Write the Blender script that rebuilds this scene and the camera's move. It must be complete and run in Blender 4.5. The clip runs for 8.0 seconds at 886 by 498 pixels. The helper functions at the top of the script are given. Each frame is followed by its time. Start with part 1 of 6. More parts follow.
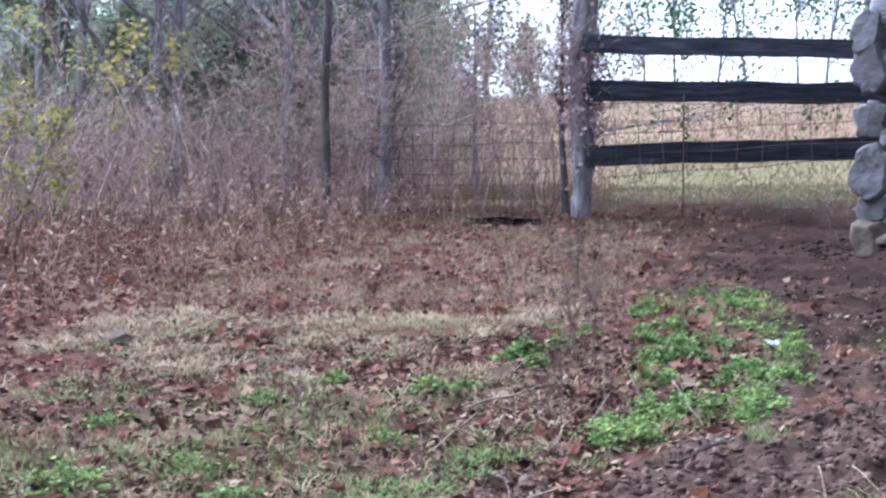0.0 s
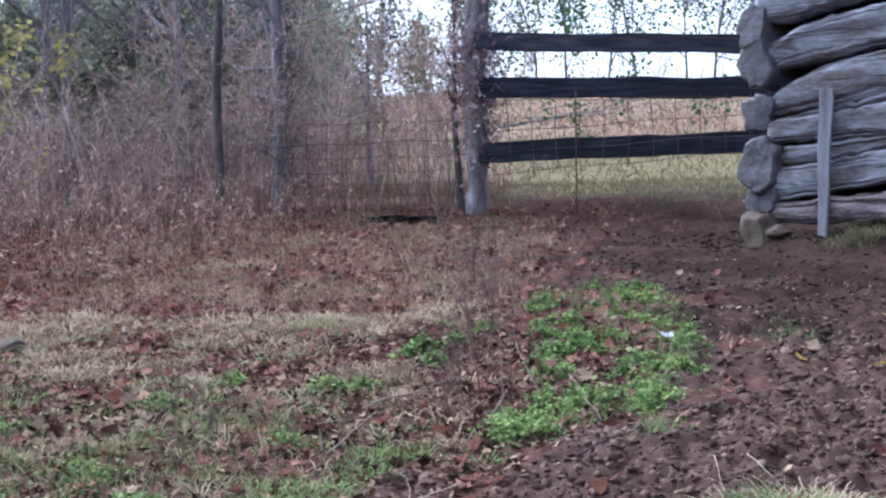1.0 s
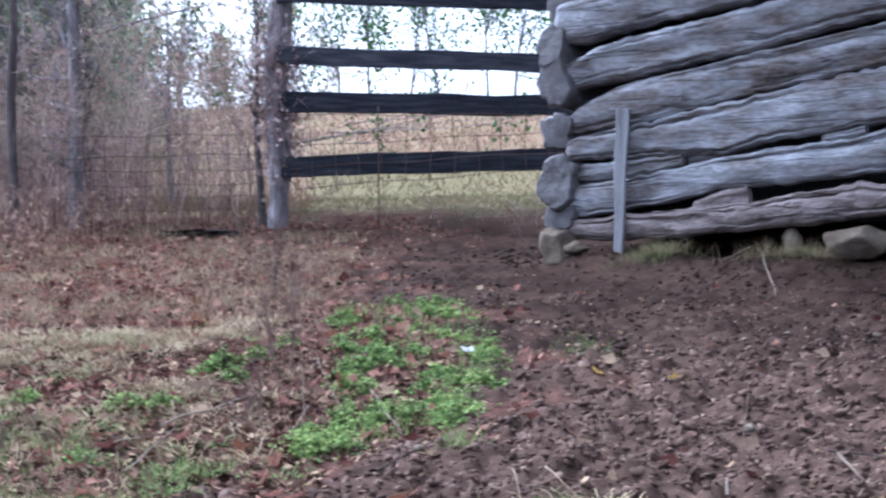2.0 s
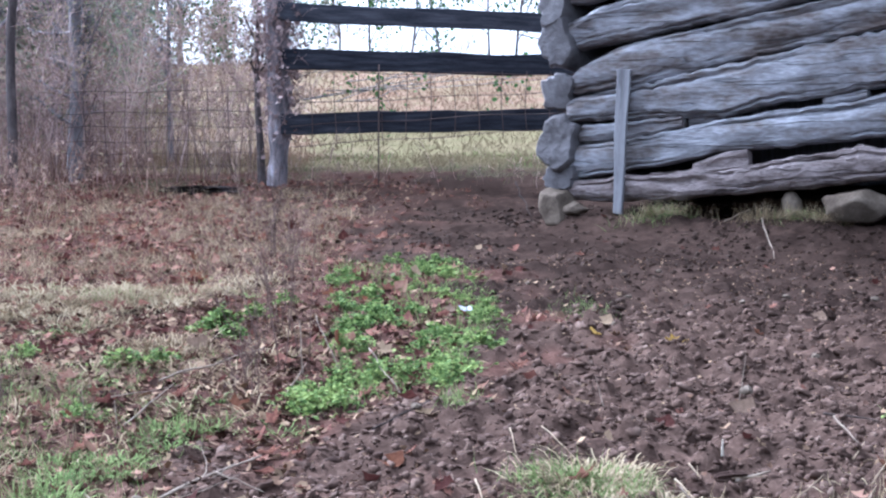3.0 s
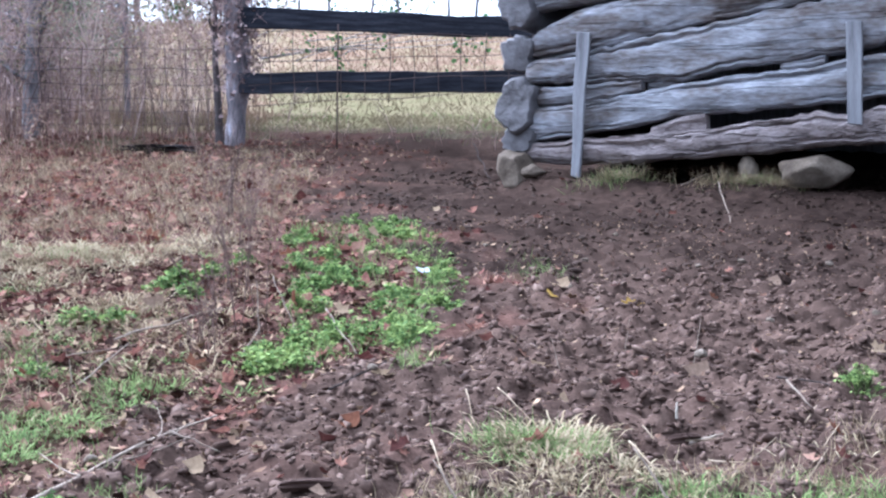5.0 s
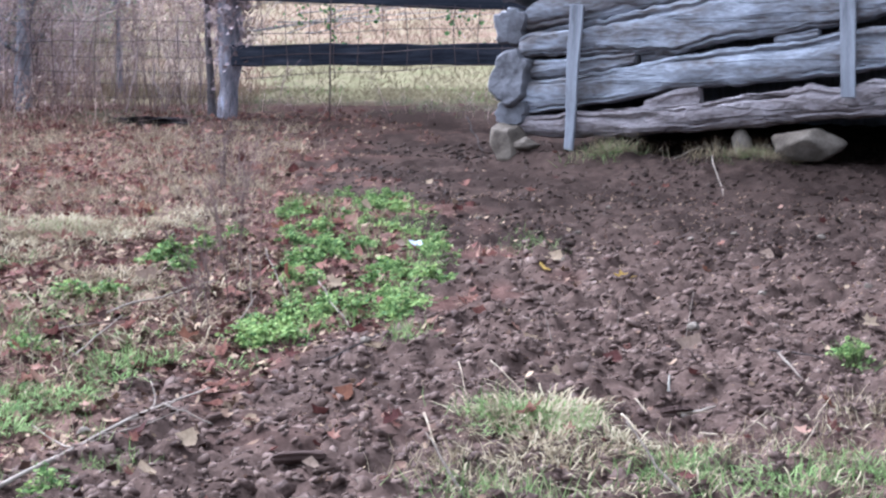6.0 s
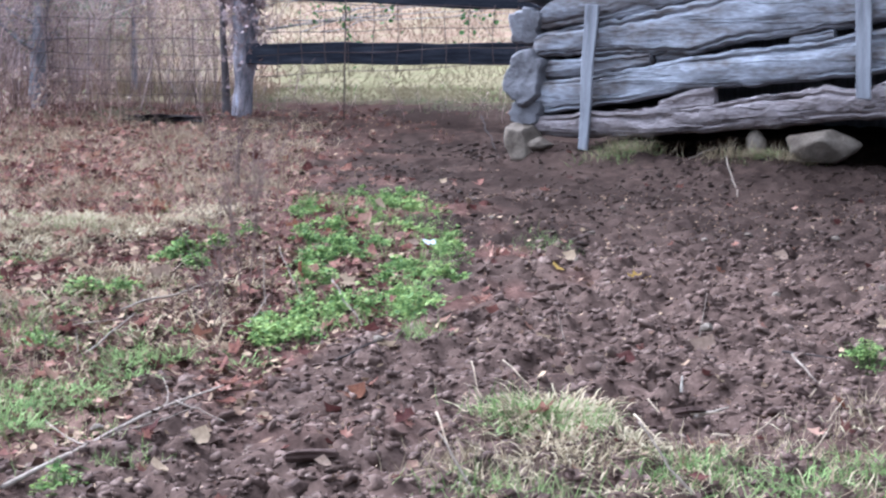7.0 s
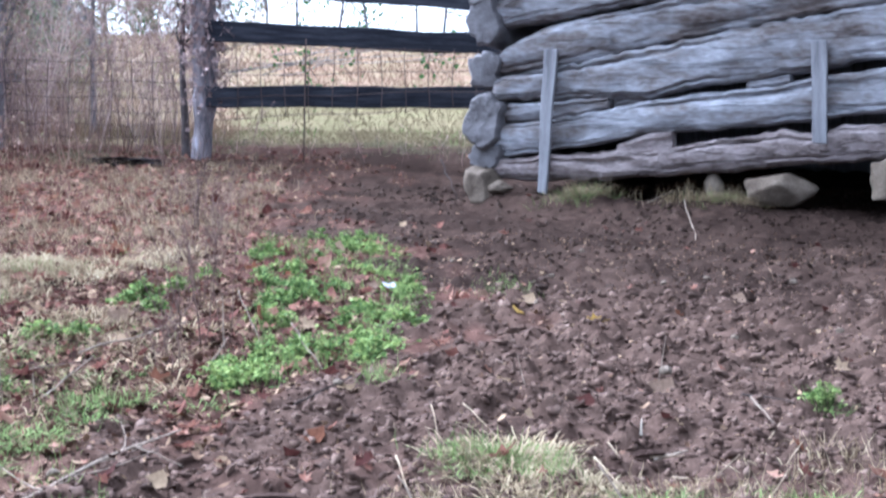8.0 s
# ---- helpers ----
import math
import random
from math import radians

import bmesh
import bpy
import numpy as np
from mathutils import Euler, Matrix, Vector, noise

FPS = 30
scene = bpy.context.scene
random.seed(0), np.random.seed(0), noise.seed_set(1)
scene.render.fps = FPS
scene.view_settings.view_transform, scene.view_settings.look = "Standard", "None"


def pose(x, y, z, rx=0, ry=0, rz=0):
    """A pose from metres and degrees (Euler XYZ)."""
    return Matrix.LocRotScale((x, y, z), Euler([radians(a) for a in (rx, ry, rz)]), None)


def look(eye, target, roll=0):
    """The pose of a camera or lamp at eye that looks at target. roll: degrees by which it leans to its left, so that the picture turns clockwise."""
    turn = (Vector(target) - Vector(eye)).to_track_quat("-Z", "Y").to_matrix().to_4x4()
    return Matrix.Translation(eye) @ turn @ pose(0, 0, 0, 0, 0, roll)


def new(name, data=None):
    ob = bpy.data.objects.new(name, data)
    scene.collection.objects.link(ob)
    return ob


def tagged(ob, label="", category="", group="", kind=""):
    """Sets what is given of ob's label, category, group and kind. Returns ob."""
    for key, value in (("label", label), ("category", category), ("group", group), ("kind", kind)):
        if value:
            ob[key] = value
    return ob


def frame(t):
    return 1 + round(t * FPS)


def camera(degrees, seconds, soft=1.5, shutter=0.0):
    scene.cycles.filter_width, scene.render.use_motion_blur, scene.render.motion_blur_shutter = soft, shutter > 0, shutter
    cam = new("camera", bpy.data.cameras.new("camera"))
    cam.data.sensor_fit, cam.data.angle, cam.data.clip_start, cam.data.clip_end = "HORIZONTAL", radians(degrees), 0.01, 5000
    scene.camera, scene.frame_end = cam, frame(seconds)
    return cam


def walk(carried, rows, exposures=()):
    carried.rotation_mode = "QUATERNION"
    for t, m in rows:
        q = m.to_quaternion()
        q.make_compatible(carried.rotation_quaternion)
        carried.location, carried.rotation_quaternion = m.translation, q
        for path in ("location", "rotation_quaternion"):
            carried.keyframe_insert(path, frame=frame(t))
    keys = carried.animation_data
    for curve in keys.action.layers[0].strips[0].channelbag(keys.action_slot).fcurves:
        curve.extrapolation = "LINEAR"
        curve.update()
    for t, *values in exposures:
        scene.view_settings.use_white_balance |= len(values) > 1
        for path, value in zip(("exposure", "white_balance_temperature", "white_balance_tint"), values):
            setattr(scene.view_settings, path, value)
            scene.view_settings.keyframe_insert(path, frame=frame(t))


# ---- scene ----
# ---------------------------------------------------------------- camera
SLOPE = 6.0                      # the yard climbs away from the camera, degrees
EYE = 1.408
cam = camera(32.0, 8.0, soft=2.25, shutter=0.6)
WALK = [  # seconds, yaw, pitch, roll
    (0.0, 12.55, 0.39, -0.25),
    (0.1, 13.00, 0.33, -0.70),
    (0.2, 11.95, 2.00, -3.20),
    (0.3, 10.97, 3.10, -3.20),
    (0.4, 9.90, 3.95, -2.60),
    (0.5, 8.74, 4.03, -2.45),
    (0.6, 8.43, 3.99, -2.40),
    (0.7, 8.37, 3.97, -2.35),
    (0.8, 8.40, 3.10, -2.20),
    (0.9, 8.69, 1.46, -1.42),
    (1.0, 8.70, 0.27, -1.36),
    (1.2, 8.50, 0.34, -1.15),
    (1.5, 7.29, 0.46, -1.25),
    (1.7, 5.28, 0.16, -1.25),
    (1.8, 3.90, 0.11, -1.30),
    (2.0, 1.36, 0.67, -1.16),
    (2.2, 1.15, -0.10, -0.85),
    (3.3, 1.27, -0.86, -0.39),
    (3.5, 0.13, -0.70, -0.33),
    (4.0, -0.55, -1.74, -0.18),
    (4.5, 0.00, -2.04, -0.00),
    (5.8, -0.65, -3.04, 0.15),
    (6.0, -0.48, -3.28, 0.11),
    (6.5, 0.42, -3.95, 0.43),
    (7.0, 0.02, -3.31, 0.43),
    (7.5, -1.24, -3.17, 0.52),
    (8.0, -1.46, -1.70, 0.50),
]
KELVIN, TINT = 4940, 13
STOPS = [(0.0, 2.25), (0.2, 2.2), (0.5, 1.98), (1.0, 1.85), (1.5, 1.98), (2.0, 2.15), (3.5, 2.38), (4.5, 2.45), (7.0, 2.55), (8.0, 2.58)]
walk(cam, [(t, pose(0, 0, EYE, 0, 0, yaw) @ pose(0, 0, 0, 90 + pitch, 0, 0) @ pose(0, 0, 0, 0, 0, roll)) for t, yaw, pitch, roll in WALK],
     exposures=[(t, stops + 0.11, KELVIN, TINT - 3 * min(1, t / 5)) for t, stops in STOPS])

# ---------------------------------------------------------------- sky and sun: a bright overcast day
world = bpy.data.worlds.new("sky")
scene.world = world
world.use_nodes = True
wn, wl = world.node_tree.nodes, world.node_tree.links
wn.clear()
sky = wn.new("ShaderNodeTexSky")
sky.sky_type, sky.sun_disc = "NISHITA", False
sky.sun_elevation, sky.sun_rotation = radians(47), radians(306)
sky.air_density, sky.dust_density, sky.ozone_density = 1.0, 8.0, 1.0
grey = wn.new("ShaderNodeHueSaturation")
grey.inputs["Saturation"].default_value = 0.15
back = wn.new("ShaderNodeBackground")
back.inputs["Strength"].default_value = 0.15
wout = wn.new("ShaderNodeOutputWorld")
wl.new(sky.outputs[0], grey.inputs["Color"])
wl.new(grey.outputs[0], back.inputs["Color"])
wl.new(back.outputs[0], wout.inputs["Surface"])

sun = new("sun", bpy.data.lights.new("sun", "SUN"))
sun.data.energy, sun.data.angle, sun.data.color = 0.5, radians(60), (1.0, 0.97, 0.94)
sun.matrix_world = look((-8, -1, 11), (0, 0, 0))


# ---------------------------------------------------------------- materials
def surface(name, colors, scale=8.0, stretch=(1, 1, 1), rough=0.85, bump=0.3, fine=60.0, island=0.0, piece=0.0, detail=6.0, depth=0.01, thin=False, cracks=0.0):
    """A rough natural surface: a ramp of colours driven by noise at two scales, with relief. island, piece: how far
    each loose island or each object shifts along the ramp. thin: lets some light through, as leaves do."""
    m = bpy.data.materials.new(name)
    m.use_nodes = True
    n, l = m.node_tree.nodes, m.node_tree.links
    bsdf = n["Principled BSDF"]
    co = n.new("ShaderNodeTexCoord")
    mp = n.new("ShaderNodeMapping")
    mp.inputs["Scale"].default_value = stretch
    l.new(co.outputs["Object"], mp.inputs["Vector"])
    a = n.new("ShaderNodeTexNoise")
    a.inputs["Scale"].default_value, a.inputs["Detail"].default_value = scale, detail
    b = n.new("ShaderNodeTexNoise")
    b.inputs["Scale"].default_value, b.inputs["Detail"].default_value = fine, 4.0
    vec = mp.outputs["Vector"]
    if piece:
        info = n.new("ShaderNodeObjectInfo")
        add = n.new("ShaderNodeVectorMath")
        add.operation = "MULTIPLY_ADD"
        l.new(info.outputs["Random"], add.inputs[0])
        add.inputs[1].default_value = (37.0, 11.0, 53.0)
        l.new(vec, add.inputs[2])
        vec = add.outputs[0]
    l.new(vec, a.inputs["Vector"])
    l.new(vec, b.inputs["Vector"])
    mix = n.new("ShaderNodeMath")
    mix.operation = "MULTIPLY_ADD"
    mix.inputs[1].default_value = 0.45
    l.new(b.outputs["Fac"], mix.inputs[0])
    l.new(a.outputs["Fac"], mix.inputs[2])
    low = n.new("ShaderNodeMath")
    low.operation = "SUBTRACT"
    low.inputs[1].default_value = 0.225
    l.new(mix.outputs[0], low.inputs[0])
    fac = low.outputs[0]
    for amount, kind in ((island, "isle"), (piece, "piece")):
        if not amount:
            continue
        if kind == "isle":
            src = n.new("ShaderNodeNewGeometry").outputs["Random Per Island"]
        else:
            src = n.new("ShaderNodeObjectInfo").outputs["Random"]
        s = n.new("ShaderNodeMath")
        s.operation = "MULTIPLY_ADD"
        s.inputs[1].default_value = amount
        l.new(src, s.inputs[0])
        t = n.new("ShaderNodeMath")
        t.operation = "SUBTRACT"
        t.inputs[1].default_value = amount / 2
        l.new(fac, s.inputs[2])
        l.new(s.outputs[0], t.inputs[0])
        fac = t.outputs[0]
    ramp = n.new("ShaderNodeValToRGB")
    e = ramp.color_ramp.elements
    while len(e) < len(colors):
        e.new(0.5)
    for i, c in enumerate(colors):
        e[i].position = 0.22 + 0.56 * i / max(1, len(colors) - 1)
        e[i].color = (*c, 1)
    l.new(fac, ramp.inputs["Fac"])
    relief = mix.outputs[0]
    paint = ramp.outputs["Color"]
    if cracks:
        long = n.new("ShaderNodeMapping")
        long.inputs["Scale"].default_value = (0.5, 2.6, 3.4)
        l.new(vec, long.inputs["Vector"])
        c = n.new("ShaderNodeTexNoise")
        c.inputs["Scale"].default_value, c.inputs["Detail"].default_value = 1.1, 3.0
        l.new(long.outputs["Vector"], c.inputs["Vector"])
        off = n.new("ShaderNodeMath")
        off.operation = "SUBTRACT"
        off.inputs[1].default_value = 0.5
        l.new(c.outputs["Fac"], off.inputs[0])
        mag = n.new("ShaderNodeMath")
        mag.operation = "ABSOLUTE"
        l.new(off.outputs[0], mag.inputs[0])
        rng = n.new("ShaderNodeMapRange")
        rng.inputs["From Max"].default_value = 0.02
        rng.inputs["To Min"].default_value = 1.0 - cracks
        l.new(mag.outputs[0], rng.inputs["Value"])
        dark = n.new("ShaderNodeMix")
        dark.data_type, dark.blend_type = "RGBA", "MULTIPLY"
        dark.inputs["Factor"].default_value = 1.0
        l.new(paint, dark.inputs["A"])
        l.new(rng.outputs["Result"], dark.inputs["B"])
        paint = dark.outputs["Result"]
        deep = n.new("ShaderNodeMath")
        deep.operation = "MULTIPLY_ADD"
        deep.inputs[1].default_value = 0.8
        l.new(rng.outputs["Result"], deep.inputs[0])
        l.new(mix.outputs[0], deep.inputs[2])
        relief = deep.outputs[0]
    l.new(paint, bsdf.inputs["Base Color"])
    bsdf.inputs["Roughness"].default_value = rough
    bsdf.inputs["Specular IOR Level"].default_value = 0.03
    if bump:
        bp = n.new("ShaderNodeBump")
        bp.inputs["Strength"].default_value, bp.inputs["Distance"].default_value = bump, depth
        l.new(relief, bp.inputs["Height"])
        l.new(bp.outputs["Normal"], bsdf.inputs["Normal"])
    if thin:
        tr = n.new("ShaderNodeBsdfTranslucent")
        l.new(ramp.outputs["Color"], tr.inputs["Color"])
        sh = n.new("ShaderNodeMixShader")
        sh.inputs["Fac"].default_value = 0.3
        l.new(bsdf.outputs[0], sh.inputs[1])
        l.new(tr.outputs[0], sh.inputs[2])
        l.new(sh.outputs[0], n["Material Output"].inputs["Surface"])
    return m


def ground_surface():
    """Mud, leaf mould, matted dead grass and pasture on one sheet, by its cover attributes."""
    m = bpy.data.materials.new("trampled_ground")
    m.use_nodes = True
    n, l = m.node_tree.nodes, m.node_tree.links
    bsdf = n["Principled BSDF"]
    co = n.new("ShaderNodeTexCoord")

    def noise_at(scale, detail=6.0):
        t = n.new("ShaderNodeTexNoise")
        t.inputs["Scale"].default_value, t.inputs["Detail"].default_value = scale, detail
        l.new(co.outputs["Object"], t.inputs["Vector"])
        return t.outputs["Fac"]

    def ramp_of(fac, colors):
        r = n.new("ShaderNodeValToRGB")
        e = r.color_ramp.elements
        while len(e) < len(colors):
            e.new(0.5)
        for i, c in enumerate(colors):
            e[i].position, e[i].color = 0.3 + 0.42 * i / (len(colors) - 1), (*c, 1)
        l.new(fac, r.inputs["Fac"])
        return r.outputs["Color"]

    def blend(a, b, key):
        at = n.new("ShaderNodeAttribute")
        at.attribute_name = key
        x = n.new("ShaderNodeMix")
        x.data_type = "RGBA"
        l.new(at.outputs["Fac"], x.inputs["Factor"])
        l.new(a, x.inputs["A"])
        l.new(b, x.inputs["B"])
        return x.outputs["Result"]

    mid, small, big = noise_at(14.0), noise_at(70.0, 9.0), noise_at(1.3)
    both = n.new("ShaderNodeMath")
    both.operation = "ADD"
    l.new(mid, both.inputs[0])
    l.new(small, both.inputs[1])
    half = n.new("ShaderNodeMath")
    half.operation = "MULTIPLY"
    half.inputs[1].default_value = 0.5
    l.new(both.outputs[0], half.inputs[0])
    mould = ramp_of(half.outputs[0], MOULD)
    blot = n.new("ShaderNodeMapRange")
    blot.inputs["From Min"].default_value, blot.inputs["From Max"].default_value = 0.46, 0.66
    l.new(noise_at(5.5, 7.0), blot.inputs["Value"])
    soil = n.new("ShaderNodeMix")
    soil.data_type = "RGBA"
    l.new(blot.outputs["Result"], soil.inputs["Factor"])
    l.new(ramp_of(half.outputs[0], MUD), soil.inputs["A"])
    l.new(ramp_of(half.outputs[0], MUD_PALE), soil.inputs["B"])
    color = blend(mould, soil.outputs["Result"], "mud")
    # this cover mixes wet soil with shade painted by the barn corner and heap
    color = blend(color, ramp_of(half.outputs[0], MUD_WET_SHADE), "wet")
    color = blend(color, ramp_of(half.outputs[0], STRAW), "straw")
    wide = n.new("ShaderNodeMath")
    wide.operation = "MULTIPLY_ADD"
    wide.inputs[1].default_value = 0.6
    low = n.new("ShaderNodeMath")
    low.operation = "SUBTRACT"
    low.inputs[1].default_value = 0.3
    l.new(mid, low.inputs[0])
    l.new(low.outputs[0], wide.inputs[0])
    l.new(big, wide.inputs[2])
    color = blend(color, ramp_of(wide.outputs[0], PASTURE), "pasture")
    color = blend(color, ramp_of(wide.outputs[0], RUSSET), "russet")
    l.new(color, bsdf.inputs["Base Color"])
    bsdf.inputs["Roughness"].default_value = 0.9
    bsdf.inputs["Specular IOR Level"].default_value = 0.0
    bp = n.new("ShaderNodeBump")
    bp.inputs["Strength"].default_value, bp.inputs["Distance"].default_value = 0.6, 0.02
    l.new(half.outputs[0], bp.inputs["Height"])
    l.new(bp.outputs["Normal"], bsdf.inputs["Normal"])
    return m


MOULD = [(0.02754, 0.01477, 0.01188), (0.0561, 0.03028, 0.02398), (0.1102, 0.06688, 0.0506)]
# dark soil colours, for soaked mud and for painted shade alike
MUD_WET_SHADE = [(0.01281, 0.008467, 0.006979), (0.02203, 0.0145, 0.01182), (0.0415, 0.02836, 0.02307)]
MUD = [(0.026, 0.0171, 0.0137), (0.0445, 0.02884, 0.0229), (0.0815, 0.05511, 0.04334)]
MUD_PALE = [(0.04, 0.02524, 0.0198), (0.066, 0.04244, 0.03349), (0.118, 0.08034, 0.0626)]
STRAW = [(0.0662, 0.04549, 0.03232), (0.1456, 0.1031, 0.07109), (0.2383, 0.1819, 0.1293)]
PASTURE = [(0.085, 0.064, 0.040), (0.126, 0.101, 0.058), (0.152, 0.124, 0.072), (0.125, 0.110, 0.058)]
RUSSET = [(0.1254, 0.06855, 0.04598), (0.1672, 0.107, 0.07357), (0.1839, 0.1296, 0.09029), (0.1588, 0.1254, 0.07524)]
M_GROUND = ground_surface()
M_LOG = surface("weathered_log", [(0.085, 0.068, 0.062), (0.15, 0.134, 0.132), (0.2184, 0.2152, 0.231), (0.3045, 0.3055, 0.3339), (0.4883, 0.4935, 0.5376)], scale=2.6, stretch=(0.8, 2.2, 2.6), bump=0.9, fine=17.0, piece=0.2, depth=0.03, cracks=0.42, detail=9.0)
M_SILL = surface("crumbling_sill_log", [(0.0616, 0.04794, 0.045), (0.1736, 0.1418, 0.136), (0.252, 0.2122, 0.207), (0.3528, 0.3029, 0.3)], scale=3.5, stretch=(1.0, 1.8, 2.2), bump=1.0, fine=22.0, depth=0.05, cracks=0.4)
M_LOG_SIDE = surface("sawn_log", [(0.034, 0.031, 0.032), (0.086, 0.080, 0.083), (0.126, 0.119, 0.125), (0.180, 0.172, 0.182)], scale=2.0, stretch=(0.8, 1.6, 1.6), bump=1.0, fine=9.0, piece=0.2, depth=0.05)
M_BOARD = surface("weathered_board", [(0.101, 0.09644, 0.1041), (0.1743, 0.1709, 0.1822), (0.2478, 0.2455, 0.2603)], scale=3.0, stretch=(8, 8, 0.8), bump=0.5, fine=26.0, piece=0.2)
M_RAIL = surface("dark_creosoted_board", [(0.014, 0.0145, 0.020), (0.034, 0.0355, 0.045), (0.074, 0.075, 0.089)], scale=3.0, stretch=(0.8, 8, 8), bump=0.5, fine=26.0, piece=0.2)
M_POST = surface("barked_post", [(0.0378, 0.0364, 0.0435), (0.135, 0.1232, 0.1334), (0.2295, 0.196, 0.203), (0.324, 0.315, 0.3553)], scale=3.0, stretch=(5, 5, 1.2), bump=1.0, fine=14.0, depth=0.03)
M_WIRE = surface("rusty_wire", [(0.048, 0.035, 0.032), (0.10, 0.072, 0.064)], scale=9.0, rough=0.6, bump=0)
M_STONE = surface("field_stone", [(0.05692, 0.04372, 0.03375), (0.1051, 0.08346, 0.06468), (0.1664, 0.1351, 0.1055)], scale=4.0, bump=0.7, fine=40.0, piece=0.2, depth=0.02)
M_TWIG = surface("brown_twig", [(0.08347, 0.05732, 0.05491), (0.1948, 0.1363, 0.1277), (0.313, 0.2293, 0.2085), (0.4578, 0.3439, 0.2969)], scale=2.0, island=0.6, bump=0)
M_BRIAR = surface("russet_briar", [(0.0675, 0.03825, 0.03375), (0.1328, 0.07874, 0.06525), (0.2194, 0.1372, 0.1103), (0.3262, 0.2194, 0.1744)], scale=2.0, island=0.6, bump=0)
M_TWIG_PALE = surface("mauve_twig", [(0.1851, 0.1296, 0.1222), (0.3333, 0.2407, 0.2222), (0.4999, 0.3794, 0.3427)], scale=2.0, island=0.6, bump=0)
M_BARK = surface("grey_bark", [(0.06376, 0.05796, 0.06376), (0.1507, 0.1391, 0.1448), (0.2898, 0.2724, 0.2753)], scale=4.0, stretch=(3, 3, 1), island=0.15, bump=0.6, fine=24.0)
M_DARK_BARK = surface("dark_bark", [(0.033, 0.028, 0.028), (0.075, 0.063, 0.062), (0.13, 0.112, 0.108)], scale=5.0, stretch=(3, 3, 1), bump=0.6, fine=24.0)
M_HEDGE_LEAF = surface("dark_hedge_leaf", [(0.023, 0.05175, 0.01725), (0.0575, 0.115, 0.04025), (0.115, 0.1955, 0.069)], scale=0.8, island=0.5, bump=0, thin=True)
M_CLOD = surface("mud_clod", [(0.02988, 0.01865, 0.0148), (0.04896, 0.03098, 0.0245), (0.06972, 0.04535, 0.0357), (0.09301, 0.06092, 0.04759), (0.1179, 0.08428, 0.06698)], scale=16.0, island=0.3, bump=0.5, fine=90.0, rough=0.75)
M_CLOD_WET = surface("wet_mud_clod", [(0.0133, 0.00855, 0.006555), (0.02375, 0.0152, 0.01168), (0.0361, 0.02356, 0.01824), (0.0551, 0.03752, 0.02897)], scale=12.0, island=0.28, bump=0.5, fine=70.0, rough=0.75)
M_CRUMB = surface("forest_crumb", [(0.0266, 0.01477, 0.01142), (0.06459, 0.03659, 0.02664), (0.1216, 0.07389, 0.05075), (0.2127, 0.1477, 0.09513)], scale=6.0, island=0.8, bump=0)
M_LEAF_DRY = surface("dry_leaf", [(0.036, 0.0132, 0.0112), (0.069, 0.027, 0.0225), (0.106, 0.047, 0.0365), (0.166, 0.078, 0.057), (0.260, 0.152, 0.112)], scale=6.0, island=0.55, bump=0.2, thin=True)
M_LEAF_GREEN = surface("green_leaf", [(0.048, 0.080, 0.024), (0.112, 0.165, 0.050), (0.215, 0.268, 0.088)], scale=2.6, island=0.75, bump=0.1, rough=0.6, thin=True)
M_GRASS_DRY = surface("dry_grass", [(0.1083, 0.07603, 0.04736), (0.2164, 0.1659, 0.1014), (0.3174, 0.2558, 0.1691)], scale=3.0, island=0.6, bump=0, thin=True)
M_STRAW = surface("bleached_straw", [(0.148, 0.1169, 0.07252), (0.2368, 0.1939, 0.1221), (0.3182, 0.2701, 0.1813)], scale=3.0, island=0.6, bump=0, thin=True)
M_PASTURE = surface("pasture_blade", [(0.092, 0.068, 0.044), (0.130, 0.104, 0.062), (0.153, 0.124, 0.075), (0.125, 0.110, 0.060)], scale=0.5, island=0.3, bump=0, thin=True)
M_RUSSET = surface("russet_blade", [(0.1254, 0.07106, 0.04849), (0.1672, 0.1087, 0.07524), (0.1881, 0.1338, 0.09196), (0.1588, 0.1254, 0.07524)], scale=0.4, island=0.3, bump=0, thin=True)
M_GRASS = surface("green_grass", [(0.05825, 0.07917, 0.02921), (0.1106, 0.1527, 0.05057), (0.1981, 0.2375, 0.09551)], scale=3.0, island=0.6, bump=0, thin=True)
# evergreen colour lightened and greyed, with the haze over the trees painted in
M_CEDAR = surface("hazed_evergreen_spray", [(0.1232, 0.1514, 0.09856), (0.2182, 0.2552, 0.1654), (0.33, 0.3678, 0.242)], scale=0.6, island=0.5, bump=0, thin=True)
M_YELLOW = surface("yellow_leaf", [(0.085, 0.095, 0.038), (0.18, 0.165, 0.06), (0.30, 0.255, 0.085)], scale=3.0, island=0.6, bump=0, thin=True)
M_VINE = surface("dry_vine", [(0.1644, 0.1179, 0.1121), (0.299, 0.2185, 0.2041), (0.4485, 0.345, 0.3234)], scale=3.0, island=0.6, bump=0)
M_FUZZ = surface("withered_leaf", [(0.1512, 0.1008, 0.084), (0.2632, 0.1792, 0.1456), (0.3696, 0.2688, 0.2128), (0.3024, 0.2744, 0.1624)], scale=1.2, island=0.6, bump=0, thin=True)
M_OLIVE = surface("olive_weed", [(0.06375, 0.064, 0.036), (0.119, 0.112, 0.068), (0.17, 0.144, 0.096)], scale=1.5, island=0.5, bump=0, thin=True)
M_WHITE = surface("white_scrap", [(0.1872, 0.1872, 0.2028), (0.286, 0.286, 0.3016)], scale=6.0, bump=0.2)


# ---------------------------------------------------------------- arithmetic of forms
SA, CA = math.sin(radians(SLOPE)), math.cos(radians(SLOPE))


